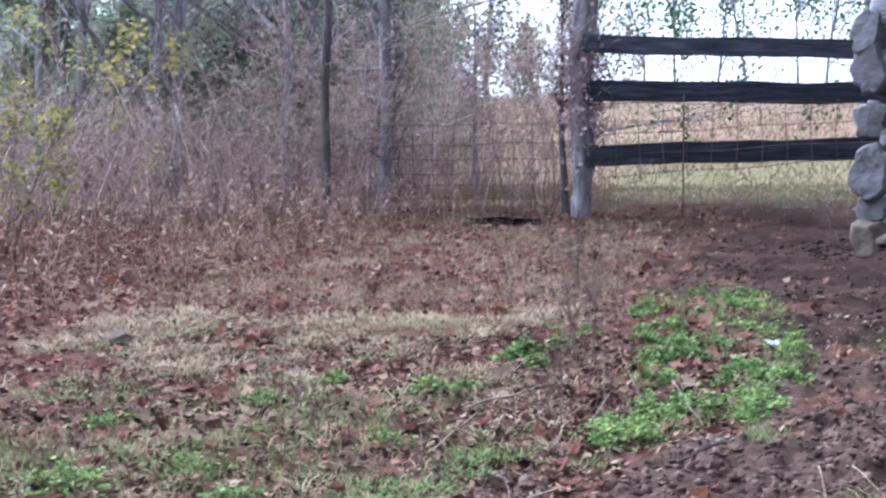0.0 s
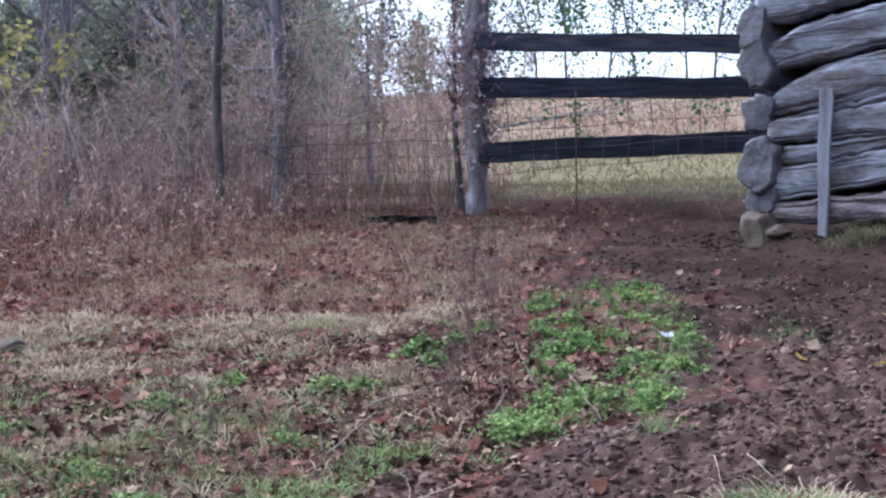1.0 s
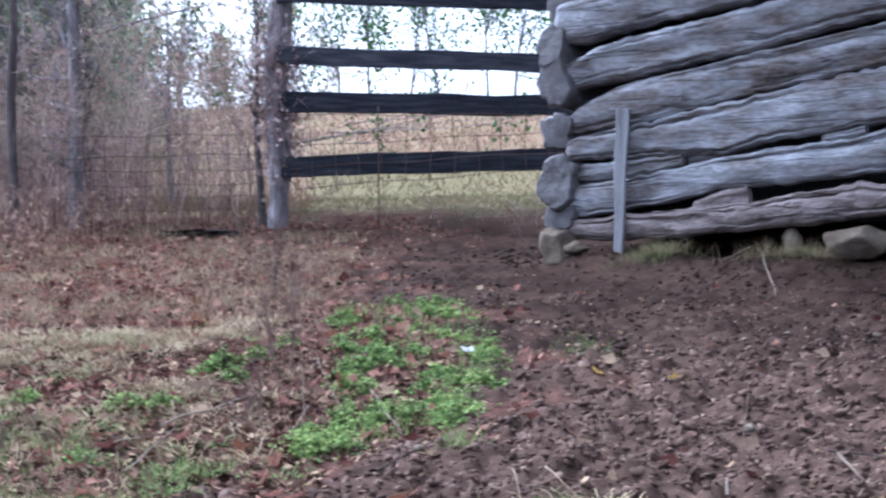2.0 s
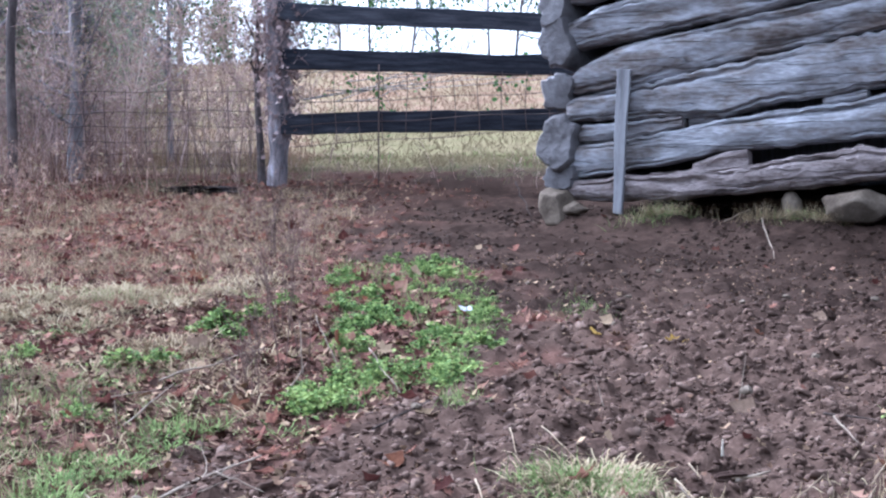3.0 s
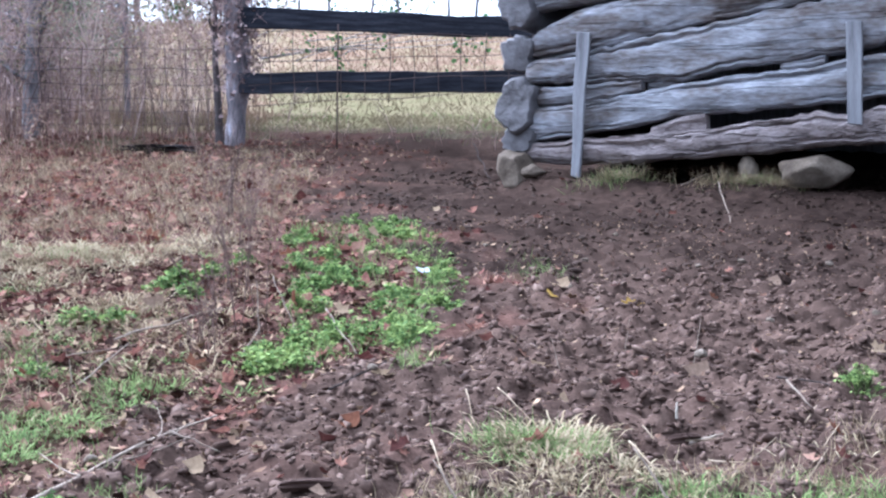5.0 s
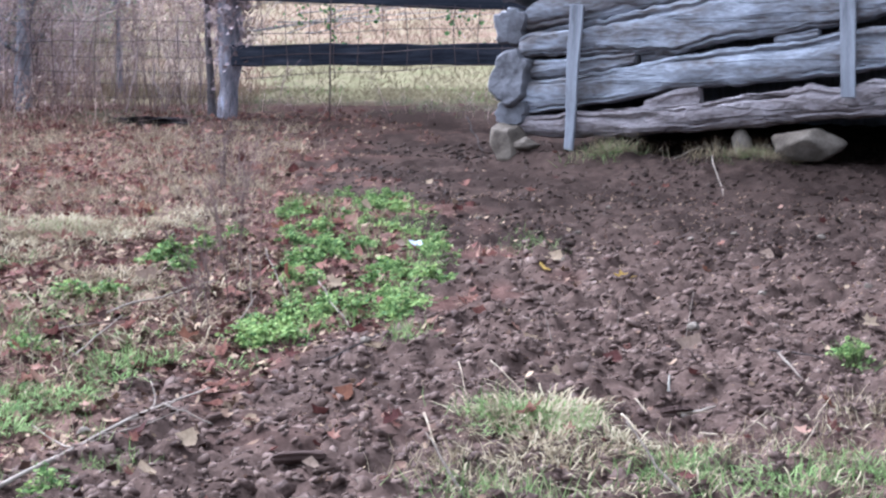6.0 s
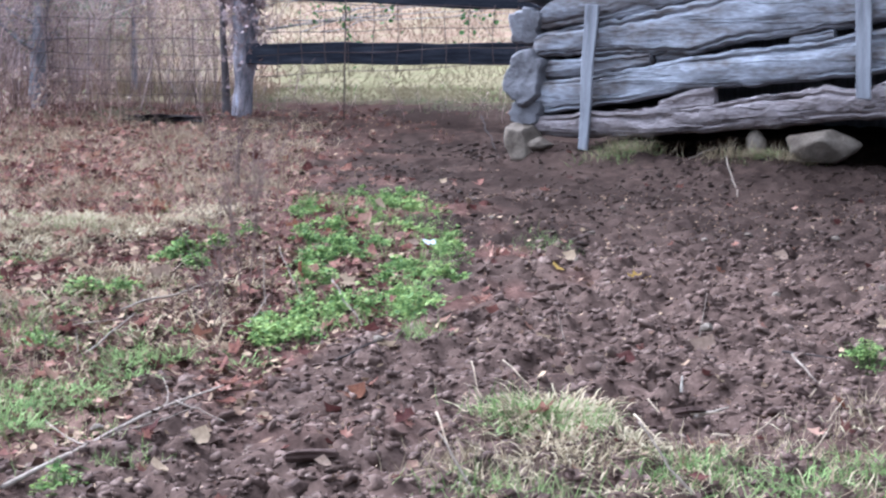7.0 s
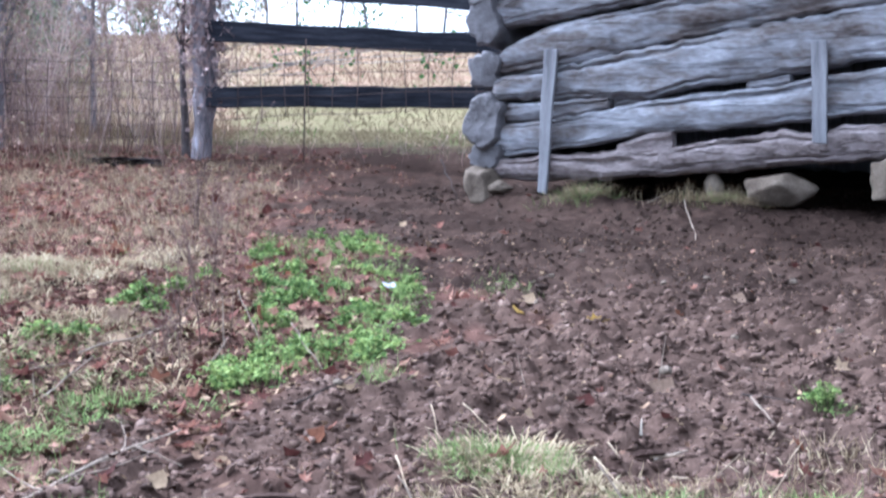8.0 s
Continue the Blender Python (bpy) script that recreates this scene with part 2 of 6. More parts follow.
def hashed(i, j, seed):
    h = (i.astype(np.int64) * 374761393 + j.astype(np.int64) * 668265263 + seed * 982451653) & 0x7FFFFFFF
    h = ((h ^ (h >> 13)) * 1274126177) & 0x7FFFFFFF
    return ((h ^ (h >> 16)) & 0xFFFFFF) / float(0xFFFFFF)


def ripple(x, y, size, seed):
    """Smooth value noise from 0 to 1 with cells of that size."""
    x, y = np.asarray(x, float) / size, np.asarray(y, float) / size
    i, j = np.floor(x), np.floor(y)
    u, v = x - i, y - j
    u, v = u * u * (3 - 2 * u), v * v * (3 - 2 * v)
    a, b, c, d = hashed(i, j, seed), hashed(i + 1, j, seed), hashed(i, j + 1, seed), hashed(i + 1, j + 1, seed)
    return (a * (1 - u) + b * u) * (1 - v) + (c * (1 - u) + d * u) * v


def clods(x, y, size, seed):
    """Rounded lumps: domes round jittered centres, of uneven height, from 0 to 1."""
    x, y = np.asarray(x, float) / size, np.asarray(y, float) / size
    i, j = np.floor(x), np.floor(y)
    best = np.zeros_like(x)
    for di in (-1, 0, 1):
        for dj in (-1, 0, 1):
            a, b = i + di, j + dj
            px, py = a + hashed(a, b, seed), b + hashed(a, b, seed + 1)
            r = 0.45 + 0.5 * hashed(a, b, seed + 2)
            d = ((x - px) ** 2 + (y - py) ** 2) / (r * r)
            best = np.maximum(best, np.clip(1 - d, 0, 1) ** 0.85 * r * (0.35 + 0.65 * hashed(a, b, seed + 3)))
    return best


def step(x, a, b):
    t = np.clip((np.asarray(x, float) - a) / (b - a), 0, 1)
    return t * t * (3 - 2 * t)


MUD_Y = [2.0, 4.5, 5.3, 5.95, 6.5, 7.5, 9.0, 10.4, 11.4, 14.0, 17.0, 19.8, 20.9]
MUD_X = [-1.75, -1.34, -1.07, -0.74, -0.2, 0.16, 0.17, 0.05, -0.7, -0.75, -0.55, -0.45, 0.73]
PATCH = [(-1.03, 10.71), (-0.66, 11.0), (-0.26, 11.15), (-0.09, 10.14), (0.13, 9.7), (0.03, 8.94), (0.09, 8.17), (0.08, 7.3), (0.0, 7.09), (-0.07, 6.71), (-0.33, 6.37), (-0.6, 6.09), (-0.78, 6.27), (-0.79, 6.48), (-0.68, 7.09), (-0.75, 7.52), (-0.76, 8.54), (-0.92, 9.62)]


def inside(x, y, poly):
    x, y = np.asarray(x, float), np.asarray(y, float)
    hit = np.zeros(x.shape, bool)
    for (x0, y0), (x1, y1) in zip(poly, poly[1:] + poly[:1]):
        if y0 == y1:
            continue
        hit ^= ((y0 > y) != (y1 > y)) & (x < x0 + (y - y0) / (y1 - y0) * (x1 - x0))
    return hit


def mud_cover(x, y):
    edge = np.interp(y, MUD_Y, MUD_X)
    w = 0.10 + 0.02 * np.abs(y)
    s = x - edge + (ripple(x, y, 0.35, 3) - 0.5) * 5 * w
    return step(s, -w, w) * step(-y, -22.0, -20.8) * (1 - 0.3 * step(ripple(x, y, 0.5, 15), 0.55, 0.8) * step(-y, -5.6, -5.1))


def wet_shade_cover(x, y):
    """Soaked, trodden soil round the barn and the gap beside it, plus shade painted at the barn corner and the heap.
    """
    # shade of the heap at the brush foot, painted onto the soil
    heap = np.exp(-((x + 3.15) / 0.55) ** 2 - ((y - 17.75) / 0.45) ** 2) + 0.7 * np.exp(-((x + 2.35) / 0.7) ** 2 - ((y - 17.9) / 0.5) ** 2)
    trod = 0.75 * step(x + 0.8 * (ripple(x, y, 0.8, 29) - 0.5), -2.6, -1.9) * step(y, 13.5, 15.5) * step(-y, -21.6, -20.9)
    # shading beside the barn corner, put into the soil colour
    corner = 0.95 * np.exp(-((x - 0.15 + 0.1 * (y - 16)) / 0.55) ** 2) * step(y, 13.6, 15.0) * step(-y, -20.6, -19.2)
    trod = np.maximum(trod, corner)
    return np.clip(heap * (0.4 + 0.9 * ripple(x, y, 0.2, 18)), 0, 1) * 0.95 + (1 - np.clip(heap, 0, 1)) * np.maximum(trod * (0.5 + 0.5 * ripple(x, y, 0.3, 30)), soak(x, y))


def soak(x, y):
    return mud_cover(x, y) * step(y + 2.5 * (ripple(x, y, 1.1, 19) - 0.5), 6.8, 9.6) * (0.55 + 0.45 * step(ripple(x, y, 0.6, 20), 0.3, 0.6))


def straw_cover(x, y):
    band = 0.34 * step(ripple(x, y, 0.42, 26), 0.36, 0.72) * (0.3 + 0.7 * step(x, -3.6, -2.8)) * step(-x, 1.4, 1.9) * step(y, 7.8, 8.4) * step(-y, -10.2, -9.3)
    low = 0.6 * step(-x + 0.8 * ripple(x, y, 0.6, 24), 2.5, 3.2) * step(-y + 0.8 * ripple(x, y, 0.5, 25), -6.8, -5.4) * step(y, 2.5, 4.2)
    strip = 0.45 * step(y, 20.3, 21.4)
    some = 0.75 * step(ripple(x, y, 0.8, 21), 0.5, 0.75) * step(-y, -17, -13) * step(-x, 0.9, 1.5)
    return np.clip(np.maximum.reduce([band, low, strip, some]) * (0.1 + 1.0 * ripple(x, y, 0.3, 22)) + 0.35 * (ripple(x, y, 0.12, 23) - 0.5) * band, 0, 1) * (1 - mud_cover(x, y))


def pasture_cover(x, y):
    return step(y + 0.9 * (ripple(x, y, 0.7, 28) - 0.5), 20.9, 21.8)


def russet_cover(x, y):
    return np.maximum(step(y + 6 * (ripple(x, y, 4.0, 27) - 0.5), 26.5, 31.0), step(-x + ripple(x, y, 0.9, 32), 2.9, 3.4) * step(y, 20.6, 21.6))


def height(x, y):
    """How far the soil stands above the even slope."""
    x, y = np.asarray(x, float), np.asarray(y, float)
    m = mud_cover(x, y)
    near = step(-y, -26, -20) * step(y, 1.5, 3.8)
    broad = (ripple(x, y, 3.1, 5) - 0.5) * 0.04 * step(-y, -26, -20)
    h = (ripple(x, y, 0.9, 6) - 0.5) * 0.06
    lump = clods(x, y, 0.17, 31) * (0.06 - 0.025 * step(y, 8, 12)) + clods(x, y, 0.09, 41) * (0.07 - 0.035 * step(y, 9.0, 11.5)) + clods(x, y, 0.055, 51) * 0.045 * (1 - step(y, 8.3, 10.0)) + (ripple(x, y, 0.3, 9) - 0.5) * 0.04
    soft = clods(x, y, 0.20, 61) * 0.035 + clods(x, y, 0.09, 65) * 0.03 + (ripple(x, y, 0.06, 8) - 0.5) * 0.02
    h = broad + h * near + near * (m * lump + (1 - m) * soft) - 0.05 * m - 0.03 * (1 - m) * near
    bank = 0.08 * np.exp(-((x - 2.9) ** 2) / 1.2 - ((y - 12.6) ** 2) / 0.5)
    foot = 0.13 * np.exp(-((y - (13.98 - 0.5 * x)) / 0.32) ** 2) * step(x, 0.55, 0.8) * (1 - 0.4 * step(x, 1.6, 2.1)) * (1 - step(x, 2.5, 3.0))
    hollow = 0.07 * np.exp(-((x - 0.88) / 0.10) ** 2 - ((y - 5.14) / 0.09) ** 2) + 0.04 * np.exp(-((x - 1.62) / 0.12) ** 2 - ((y - 6.25) / 0.10) ** 2)
    bank = bank + foot - hollow
    crest = 1.45 * step(y, 21, 46) - 0.0016 * np.clip(y - 48, 0, 400) ** 1.5
    return h + bank + crest


def lay(x, y, h=0.0):
    """World places on the sloping soil, h above it."""
    z = height(x, y) + h
    return np.stack([np.asarray(x, float), y * CA - z * SA, y * SA + z * CA], -1)


def at(x, y, h=0.0):
    return Vector(lay(np.array([float(x)]), np.array([float(y)]), h)[0])


def mesh_of(name, verts, faces, material, smooth=True):
    """One mesh from arrays; faces is a list of arrays, each of polygons with one number of corners."""
    verts = np.asarray(verts, np.float32).reshape(-1, 3)
    faces = [np.asarray(f, np.int32) for f in faces if len(f)]
    me = bpy.data.meshes.new(name)
    me.vertices.add(len(verts))
    me.vertices.foreach_set("co", verts.ravel())
    loops = np.concatenate([f.ravel() for f in faces])
    sizes = np.concatenate([np.full(len(f), f.shape[1], np.int32) for f in faces])
    me.loops.add(len(loops))
    me.loops.foreach_set("vertex_index", loops)
    me.polygons.add(len(sizes))
    me.polygons.foreach_set("loop_start", np.concatenate([[0], np.cumsum(sizes)[:-1]]).astype(np.int32))
    me.polygons.foreach_set("loop_total", sizes)
    me.polygons.foreach_set("use_smooth", np.full(len(sizes), smooth))
    me.update(calc_edges=True)
    me.materials.append(material)
    return me


def tubes(paths, radii, sides=3):
    """Round stems along paths (n, s, 3) with radii (n, s)."""
    paths, radii = np.asarray(paths, float), np.asarray(radii, float)
    n, s, _ = paths.shape
    d = paths[:, -1] - paths[:, 0]
    d /= np.linalg.norm(d, axis=1, keepdims=True) + 1e-9
    ref = np.where(np.abs(d[:, 2:3]) < 0.9, [[0.0, 0.0, 1.0]], [[1.0, 0.0, 0.0]])
    a = np.cross(d, ref)
    a /= np.linalg.norm(a, axis=1, keepdims=True) + 1e-9
    b = np.cross(d, a)
    ang = np.arange(sides) * 2 * np.pi / sides
    ring = np.cos(ang)[None, :, None] * a[:, None] + np.sin(ang)[None, :, None] * b[:, None]
    v = paths[:, :, None] + ring[:, None] * radii[:, :, None, None]
    idx = np.arange(n * s * sides).reshape(n, s, sides)
    nxt = np.roll(idx, -1, 2)
    f = np.stack([idx[:, :-1], nxt[:, :-1], nxt[:, 1:], idx[:, 1:]], -1).reshape(-1, 4)
    ends = [f]
    if sides >= 3:
        ends.append(idx[:, -1].reshape(-1, sides))
        ends.append(idx[:, 0, ::-1].reshape(-1, sides))
    return v.reshape(-1, 3), ends


def joined(parts):
    """Joins (verts, faces) pairs."""
    vs, fs, k = [], {}, 0
    for v, faces in parts:
        vs.append(np.asarray(v, float).reshape(-1, 3))
        for f in faces:
            f = np.asarray(f)
            if len(f):
                fs.setdefault(f.shape[1], []).append(f + k)
        k += len(vs[-1])
    return np.concatenate(vs), [np.concatenate(f) for f in fs.values()]


def spin(n, rng, tilt):
    """n random turns: any heading, then leaning by up to tilt radians."""
    yaw, t, d = rng.uniform(0, 2 * np.pi, n), rng.normal(0, tilt, n), rng.normal(0, tilt, n)
    z = np.zeros(n)
    o = np.ones(n)
    rz = np.stack([np.cos(yaw), -np.sin(yaw), z, np.sin(yaw), np.cos(yaw), z, z, z, o], -1).reshape(n, 3, 3)
    rx = np.stack([o, z, z, z, np.cos(t), -np.sin(t), z, np.sin(t), np.cos(t)], -1).reshape(n, 3, 3)
    ry = np.stack([np.cos(d), z, np.sin(d), z, o, z, -np.sin(d), z, np.cos(d)], -1).reshape(n, 3, 3)
    return rz @ rx @ ry


def strewn(shape, places, turns, sizes):
    """Copies of a small shape (verts, faces) at places, turned and sized, as one pair of arrays."""
    v, faces = shape
    v = np.asarray(v, float)
    n = len(places)
    out = np.einsum("nij,kj->nki", turns, v) * np.asarray(sizes, float).reshape(n, 1, 1) + places[:, None]
    k = np.arange(n)[:, None, None] * len(v)
    return out.reshape(-1, 3), [(np.asarray(f)[None] + k).reshape(-1, np.asarray(f).shape[1]) for f in faces]


def lobed_leaf(lobes=5, curl=0.25, seed=0, depth=0.45):
    """A dry lobed leaf one unit long, curled at its edges."""
    r = np.random.default_rng(seed)
    k = lobes * 2 + 1
    ang = np.linspace(-2.6, 2.6, k)
    rad = np.where(np.arange(k) % 2 == 0, 0.55, 0.55 * (1 - depth)) * (1 - 0.15 * np.abs(ang) / 2.6) * r.uniform(0.85, 1.15, k)
    rim = np.stack([np.cos(ang) * rad + 0.1, np.sin(ang) * rad, curl * rad * rad * 1.6 + r.normal(0, 0.05, k)], -1)
    v = np.concatenate([[[0.0, 0, 0.0]], rim, [[-0.65, 0.02, 0.06], [-0.65, -0.02, 0.06], [-0.2, -0.02, 0], [-0.2, 0.02, 0]]])
    f = np.array([[0, i, i + 1] for i in range(1, k)])
    return v, [f, np.array([[k + 1, k + 2, k + 3, k + 4]])]


def round_leaf(k=7, cup=0.15):
    ang = np.arange(k) * 2 * np.pi / k
    v = np.concatenate([[[0, 0, 0]], np.stack([np.cos(ang) * 0.5, np.sin(ang) * 0.42, np.full(k, cup)], -1)])
    return v, [np.array([[0, 1 + i, 1 + (i + 1) % k] for i in range(k)])]


BLADE = (np.array([[-0.5, 0, 0], [0.5, 0, 0], [-0.38, 0.12, 0.5], [0.38, 0.12, 0.5], [0, 0.42, 0.95]]), [np.array([[0, 1, 3, 2]]), np.array([[2, 3, 4]])])
SPRAY = (np.array([[-0.5, 0, 0], [0, -0.14, 0.03], [0.5, 0, 0.1], [0, 0.16, -0.03]]), [np.array([[0, 1, 2, 3]])])


def blades(places, rng, length, width, tilt):
    n = len(places)
    turns = spin(n, rng, tilt)
    size = np.asarray(length, float)
    v = np.asarray(BLADE[0])[None] * np.stack([np.full(n, width), size, size], -1)[:, None]
    out = np.einsum("nij,nkj->nki", turns, v) + places[:, None]
    k = np.arange(n)[:, None, None] * 5
    return out.reshape(-1, 3), [(f[None] + k).reshape(-1, f.shape[1]) for f in BLADE[1]]


def part(name, mesh, parent=None, label=""):
    ob = new(name, mesh)
    if parent is not None:
        ob.parent = parent
    if label:
        ob["label"] = label
    return ob


def empty(name, place=(0, 0, 0)):
    ob = new(name)
    ob.location = place
    return ob


def block(w, d, h, bevel=0.01, rough=0.0, cuts=0, seed=0):
    """A bevelled, slightly uneven bmesh block, centred in x and y, from z 0 up."""
    bm = bmesh.new()
    bmesh.ops.create_cube(bm, size=1.0)
    bmesh.ops.scale(bm, verts=bm.verts, vec=(w, d, h))
    bmesh.ops.translate(bm, verts=bm.verts, vec=(0, 0, h / 2))
    if cuts:
        long = [e for e in bm.edges if abs((e.verts[0].co - e.verts[1].co)[[w, d, h].index(max(w, d, h))]) > 0.9 * max(w, d, h)]
        bmesh.ops.subdivide_edges(bm, edges=long, cuts=cuts)
    sharp = [e for e in bm.edges if len(e.link_faces) == 2 and e.calc_face_angle(0) > 0.5]
    bmesh.ops.bevel(bm, geom=sharp, offset=bevel, segments=1, affect="EDGES")
    for v in bm.verts:
        v.co += noise.noise_vector(v.co * 2.3 + Vector((seed, seed * 1.7, 0))) * rough
    return bm


def mesh_from(bm, name, material, smooth=False):
    me = bpy.data.meshes.new(name)
    bm.to_mesh(me)
    bm.free()
    me.materials.append(material)
    for p in me.polygons:
        p.use_smooth = smooth
    return me


# ---------------------------------------------------------------- the ground
def axis(*spans):
    """Coordinates over spans of (from, to, spacing)."""
    return np.concatenate([np.linspace(a, b, max(2, int(round((b - a) / d))), endpoint=False) for a, b, d in spans])


def build_ground():
    far = np.array([400.0])
    xs = np.concatenate([axis((-400, -60, 60), (-60, -12, 3), (-12, -6, 0.12), (-6, -2.6, 0.05), (-2.6, 2.6, 0.028), (2.6, 4.6, 0.035), (4.6, 12, 0.12), (12, 60, 3), (60, 400, 60)), far])
    ys = np.concatenate([axis((-60, -6, 6), (-6, 3, 0.5), (3, 3.9, 0.05), (3.9, 6.5, 0.025), (6.5, 9, 0.028), (9, 14, 0.04), (14, 22, 0.07), (22, 50, 0.5), (50, 90, 4), (90, 400, 60)), far])
    x, y = np.meshgrid(xs, ys)
    v = lay(x.ravel(), y.ravel())
    idx = np.arange(x.size).reshape(x.shape)
    f = np.stack([idx[:-1, :-1], idx[:-1, 1:], idx[1:, 1:], idx[1:, :-1]], -1).reshape(-1, 4)
    me = mesh_of("ground", v, [f], M_GROUND)
    for key, fn in (("mud", mud_cover), ("wet", wet_shade_cover), ("straw", straw_cover), ("pasture", pasture_cover), ("russet", russet_cover)):
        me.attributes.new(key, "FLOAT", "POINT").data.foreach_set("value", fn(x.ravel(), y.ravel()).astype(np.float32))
    tagged(new("ground", me), "muddy trampled barnyard soil running into leaf mould and pasture", "ground", kind="structure")


build_ground()

# ---------------------------------------------------------------- the log barn
WALL_O = Vector((0.6, 13.67, 0))
U = Vector((0.8944, -0.4472, 0))
N = Vector((0.4472, 0.8944, 0))


def on_wall(s, z, out=0.0):
    """A place s metres along the barn's front from its corner, out metres before it."""
    return WALL_O + U * s - N * out + Vector((0, 0, z))


def log_mesh(name, length, h0, h1, depth, seed, square=0.42, knots=2, cut=0.0, material=None, rugged=0.07, blunt=0.16, lop=0.0, dome=0.02):
    """A hewn, cracked log along x, its heights h0 and h1 at its ends."""
    r = np.random.default_rng(seed)
    steps, sides = max(12, int(length / 0.045)), 30
    t = np.concatenate([[0, 0.015 / length, 0.035 / length], np.linspace(0.06 / length, 1 - 0.06 / length, steps - 6), [1 - 0.03 / length, 1 - 0.012 / length, 1]])
    ang = np.arange(sides) * 2 * np.pi / sides
    e = square
    cy, cz = np.sign(np.cos(ang)) * np.abs(np.cos(ang)) ** e, np.sign(np.sin(ang)) * np.abs(np.sin(ang)) ** e
    x = t * length
    h = h0 + (h1 - h0) * t
    h = h * (1.05 + 0.15 * (ripple(x, x * 0, 0.6, seed) - 0.5) + 0.16 * (ripple(x, x * 0, 0.19, seed + 9) - 0.5))
    bow = 0.05 * (ripple(x, x * 0, 1.4, seed + 1) - 0.5)
    zz = bow[:, None] + cz[None] * h[:, None] / 2
    yy = 0.04 * (ripple(x, x * 0, 0.9, seed + 2) - 0.5)[:, None] + cy[None] * depth / 2
    xx = np.repeat(x[:, None], sides, 1)
    g = np.repeat((ang * 0.9)[None], steps, 0)
    wave = g + 0.25 * (ripple(xx, xx * 0, 0.8, seed + 6) - 0.5)
    crack = step(ripple(xx * 0.3, wave, 0.17, seed + 3), 0.72, 0.88)
    split = step(0.07 - np.abs(ripple(xx * 0.12, wave, 0.4, seed + 7) - 0.5), 0.0, 0.05) * step(ripple(xx, g * 0, 0.7, seed + 8), 0.35, 0.6)
    grain = ripple(xx * 0.35, wave, 0.09, seed + 4) - 0.5
    swell = 1 + rugged * (ripple(xx, g, 0.35, seed + 5) - 0.5) * 2 + 0.10 * (ripple(xx * 0.5, wave, 0.3, seed + 11) - 0.5) + grain * 0.05 - crack * 0.10 - split * 0.24
    for _ in range(knots):
        kx, ka = r.uniform(0.05, 0.95) * length, r.uniform(3.4, 5.6)
        d = ((xx - kx) / 0.07) ** 2 + ((ang[None] - ka) / 0.35) ** 2
        swell += 0.16 * np.exp(-d) - 0.1 * np.exp(-d * 6)
    yy, zz = yy * swell, zz * swell * (1 + lop * (ripple(np.cos(ang) * 1.3 + 7, np.sin(ang) * 1.3 + seed, 0.9, seed) - 0.5))[None]
    yy = yy * (1 + lop * (ripple(np.cos(ang) * 1.3 + 3, np.sin(ang) * 1.3 + seed, 0.8, seed + 1) - 0.5))[None]
    taper = 1 - blunt * np.exp(-x / dome) - 0.16 * np.exp(-(length - x) / 0.02)
    zz, yy = zz * taper[:, None], yy * taper[:, None]
    xx = xx + cut * zz * np.exp(-x / 0.4)[:, None]
    v = np.stack([xx, yy, zz], -1)
    idx = np.arange(steps * sides).reshape(steps, sides)
    nxt = np.roll(idx, -1, 1)
    f = np.stack([idx[:-1], nxt[:-1], nxt[1:], idx[1:]], -1).reshape(-1, 4)
    caps = np.concatenate([v[0].mean(0)[None] - [0.01, 0, 0], v[-1].mean(0)[None] + [0.01, 0, 0]])
    k = steps * sides
    rims = np.concatenate([v[0], v[-1]])
    a = k + 2 + np.arange(sides)
    c0 = np.stack([np.full(sides, k), np.roll(a, -1), a], -1)
    c1 = np.stack([np.full(sides, k + 1), a + sides, np.roll(a, -1) + sides], -1)
    return mesh_of(name, np.concatenate([v.reshape(-1, 3), caps, rims]), [f, np.concatenate([c0, c1])], material or M_LOG)


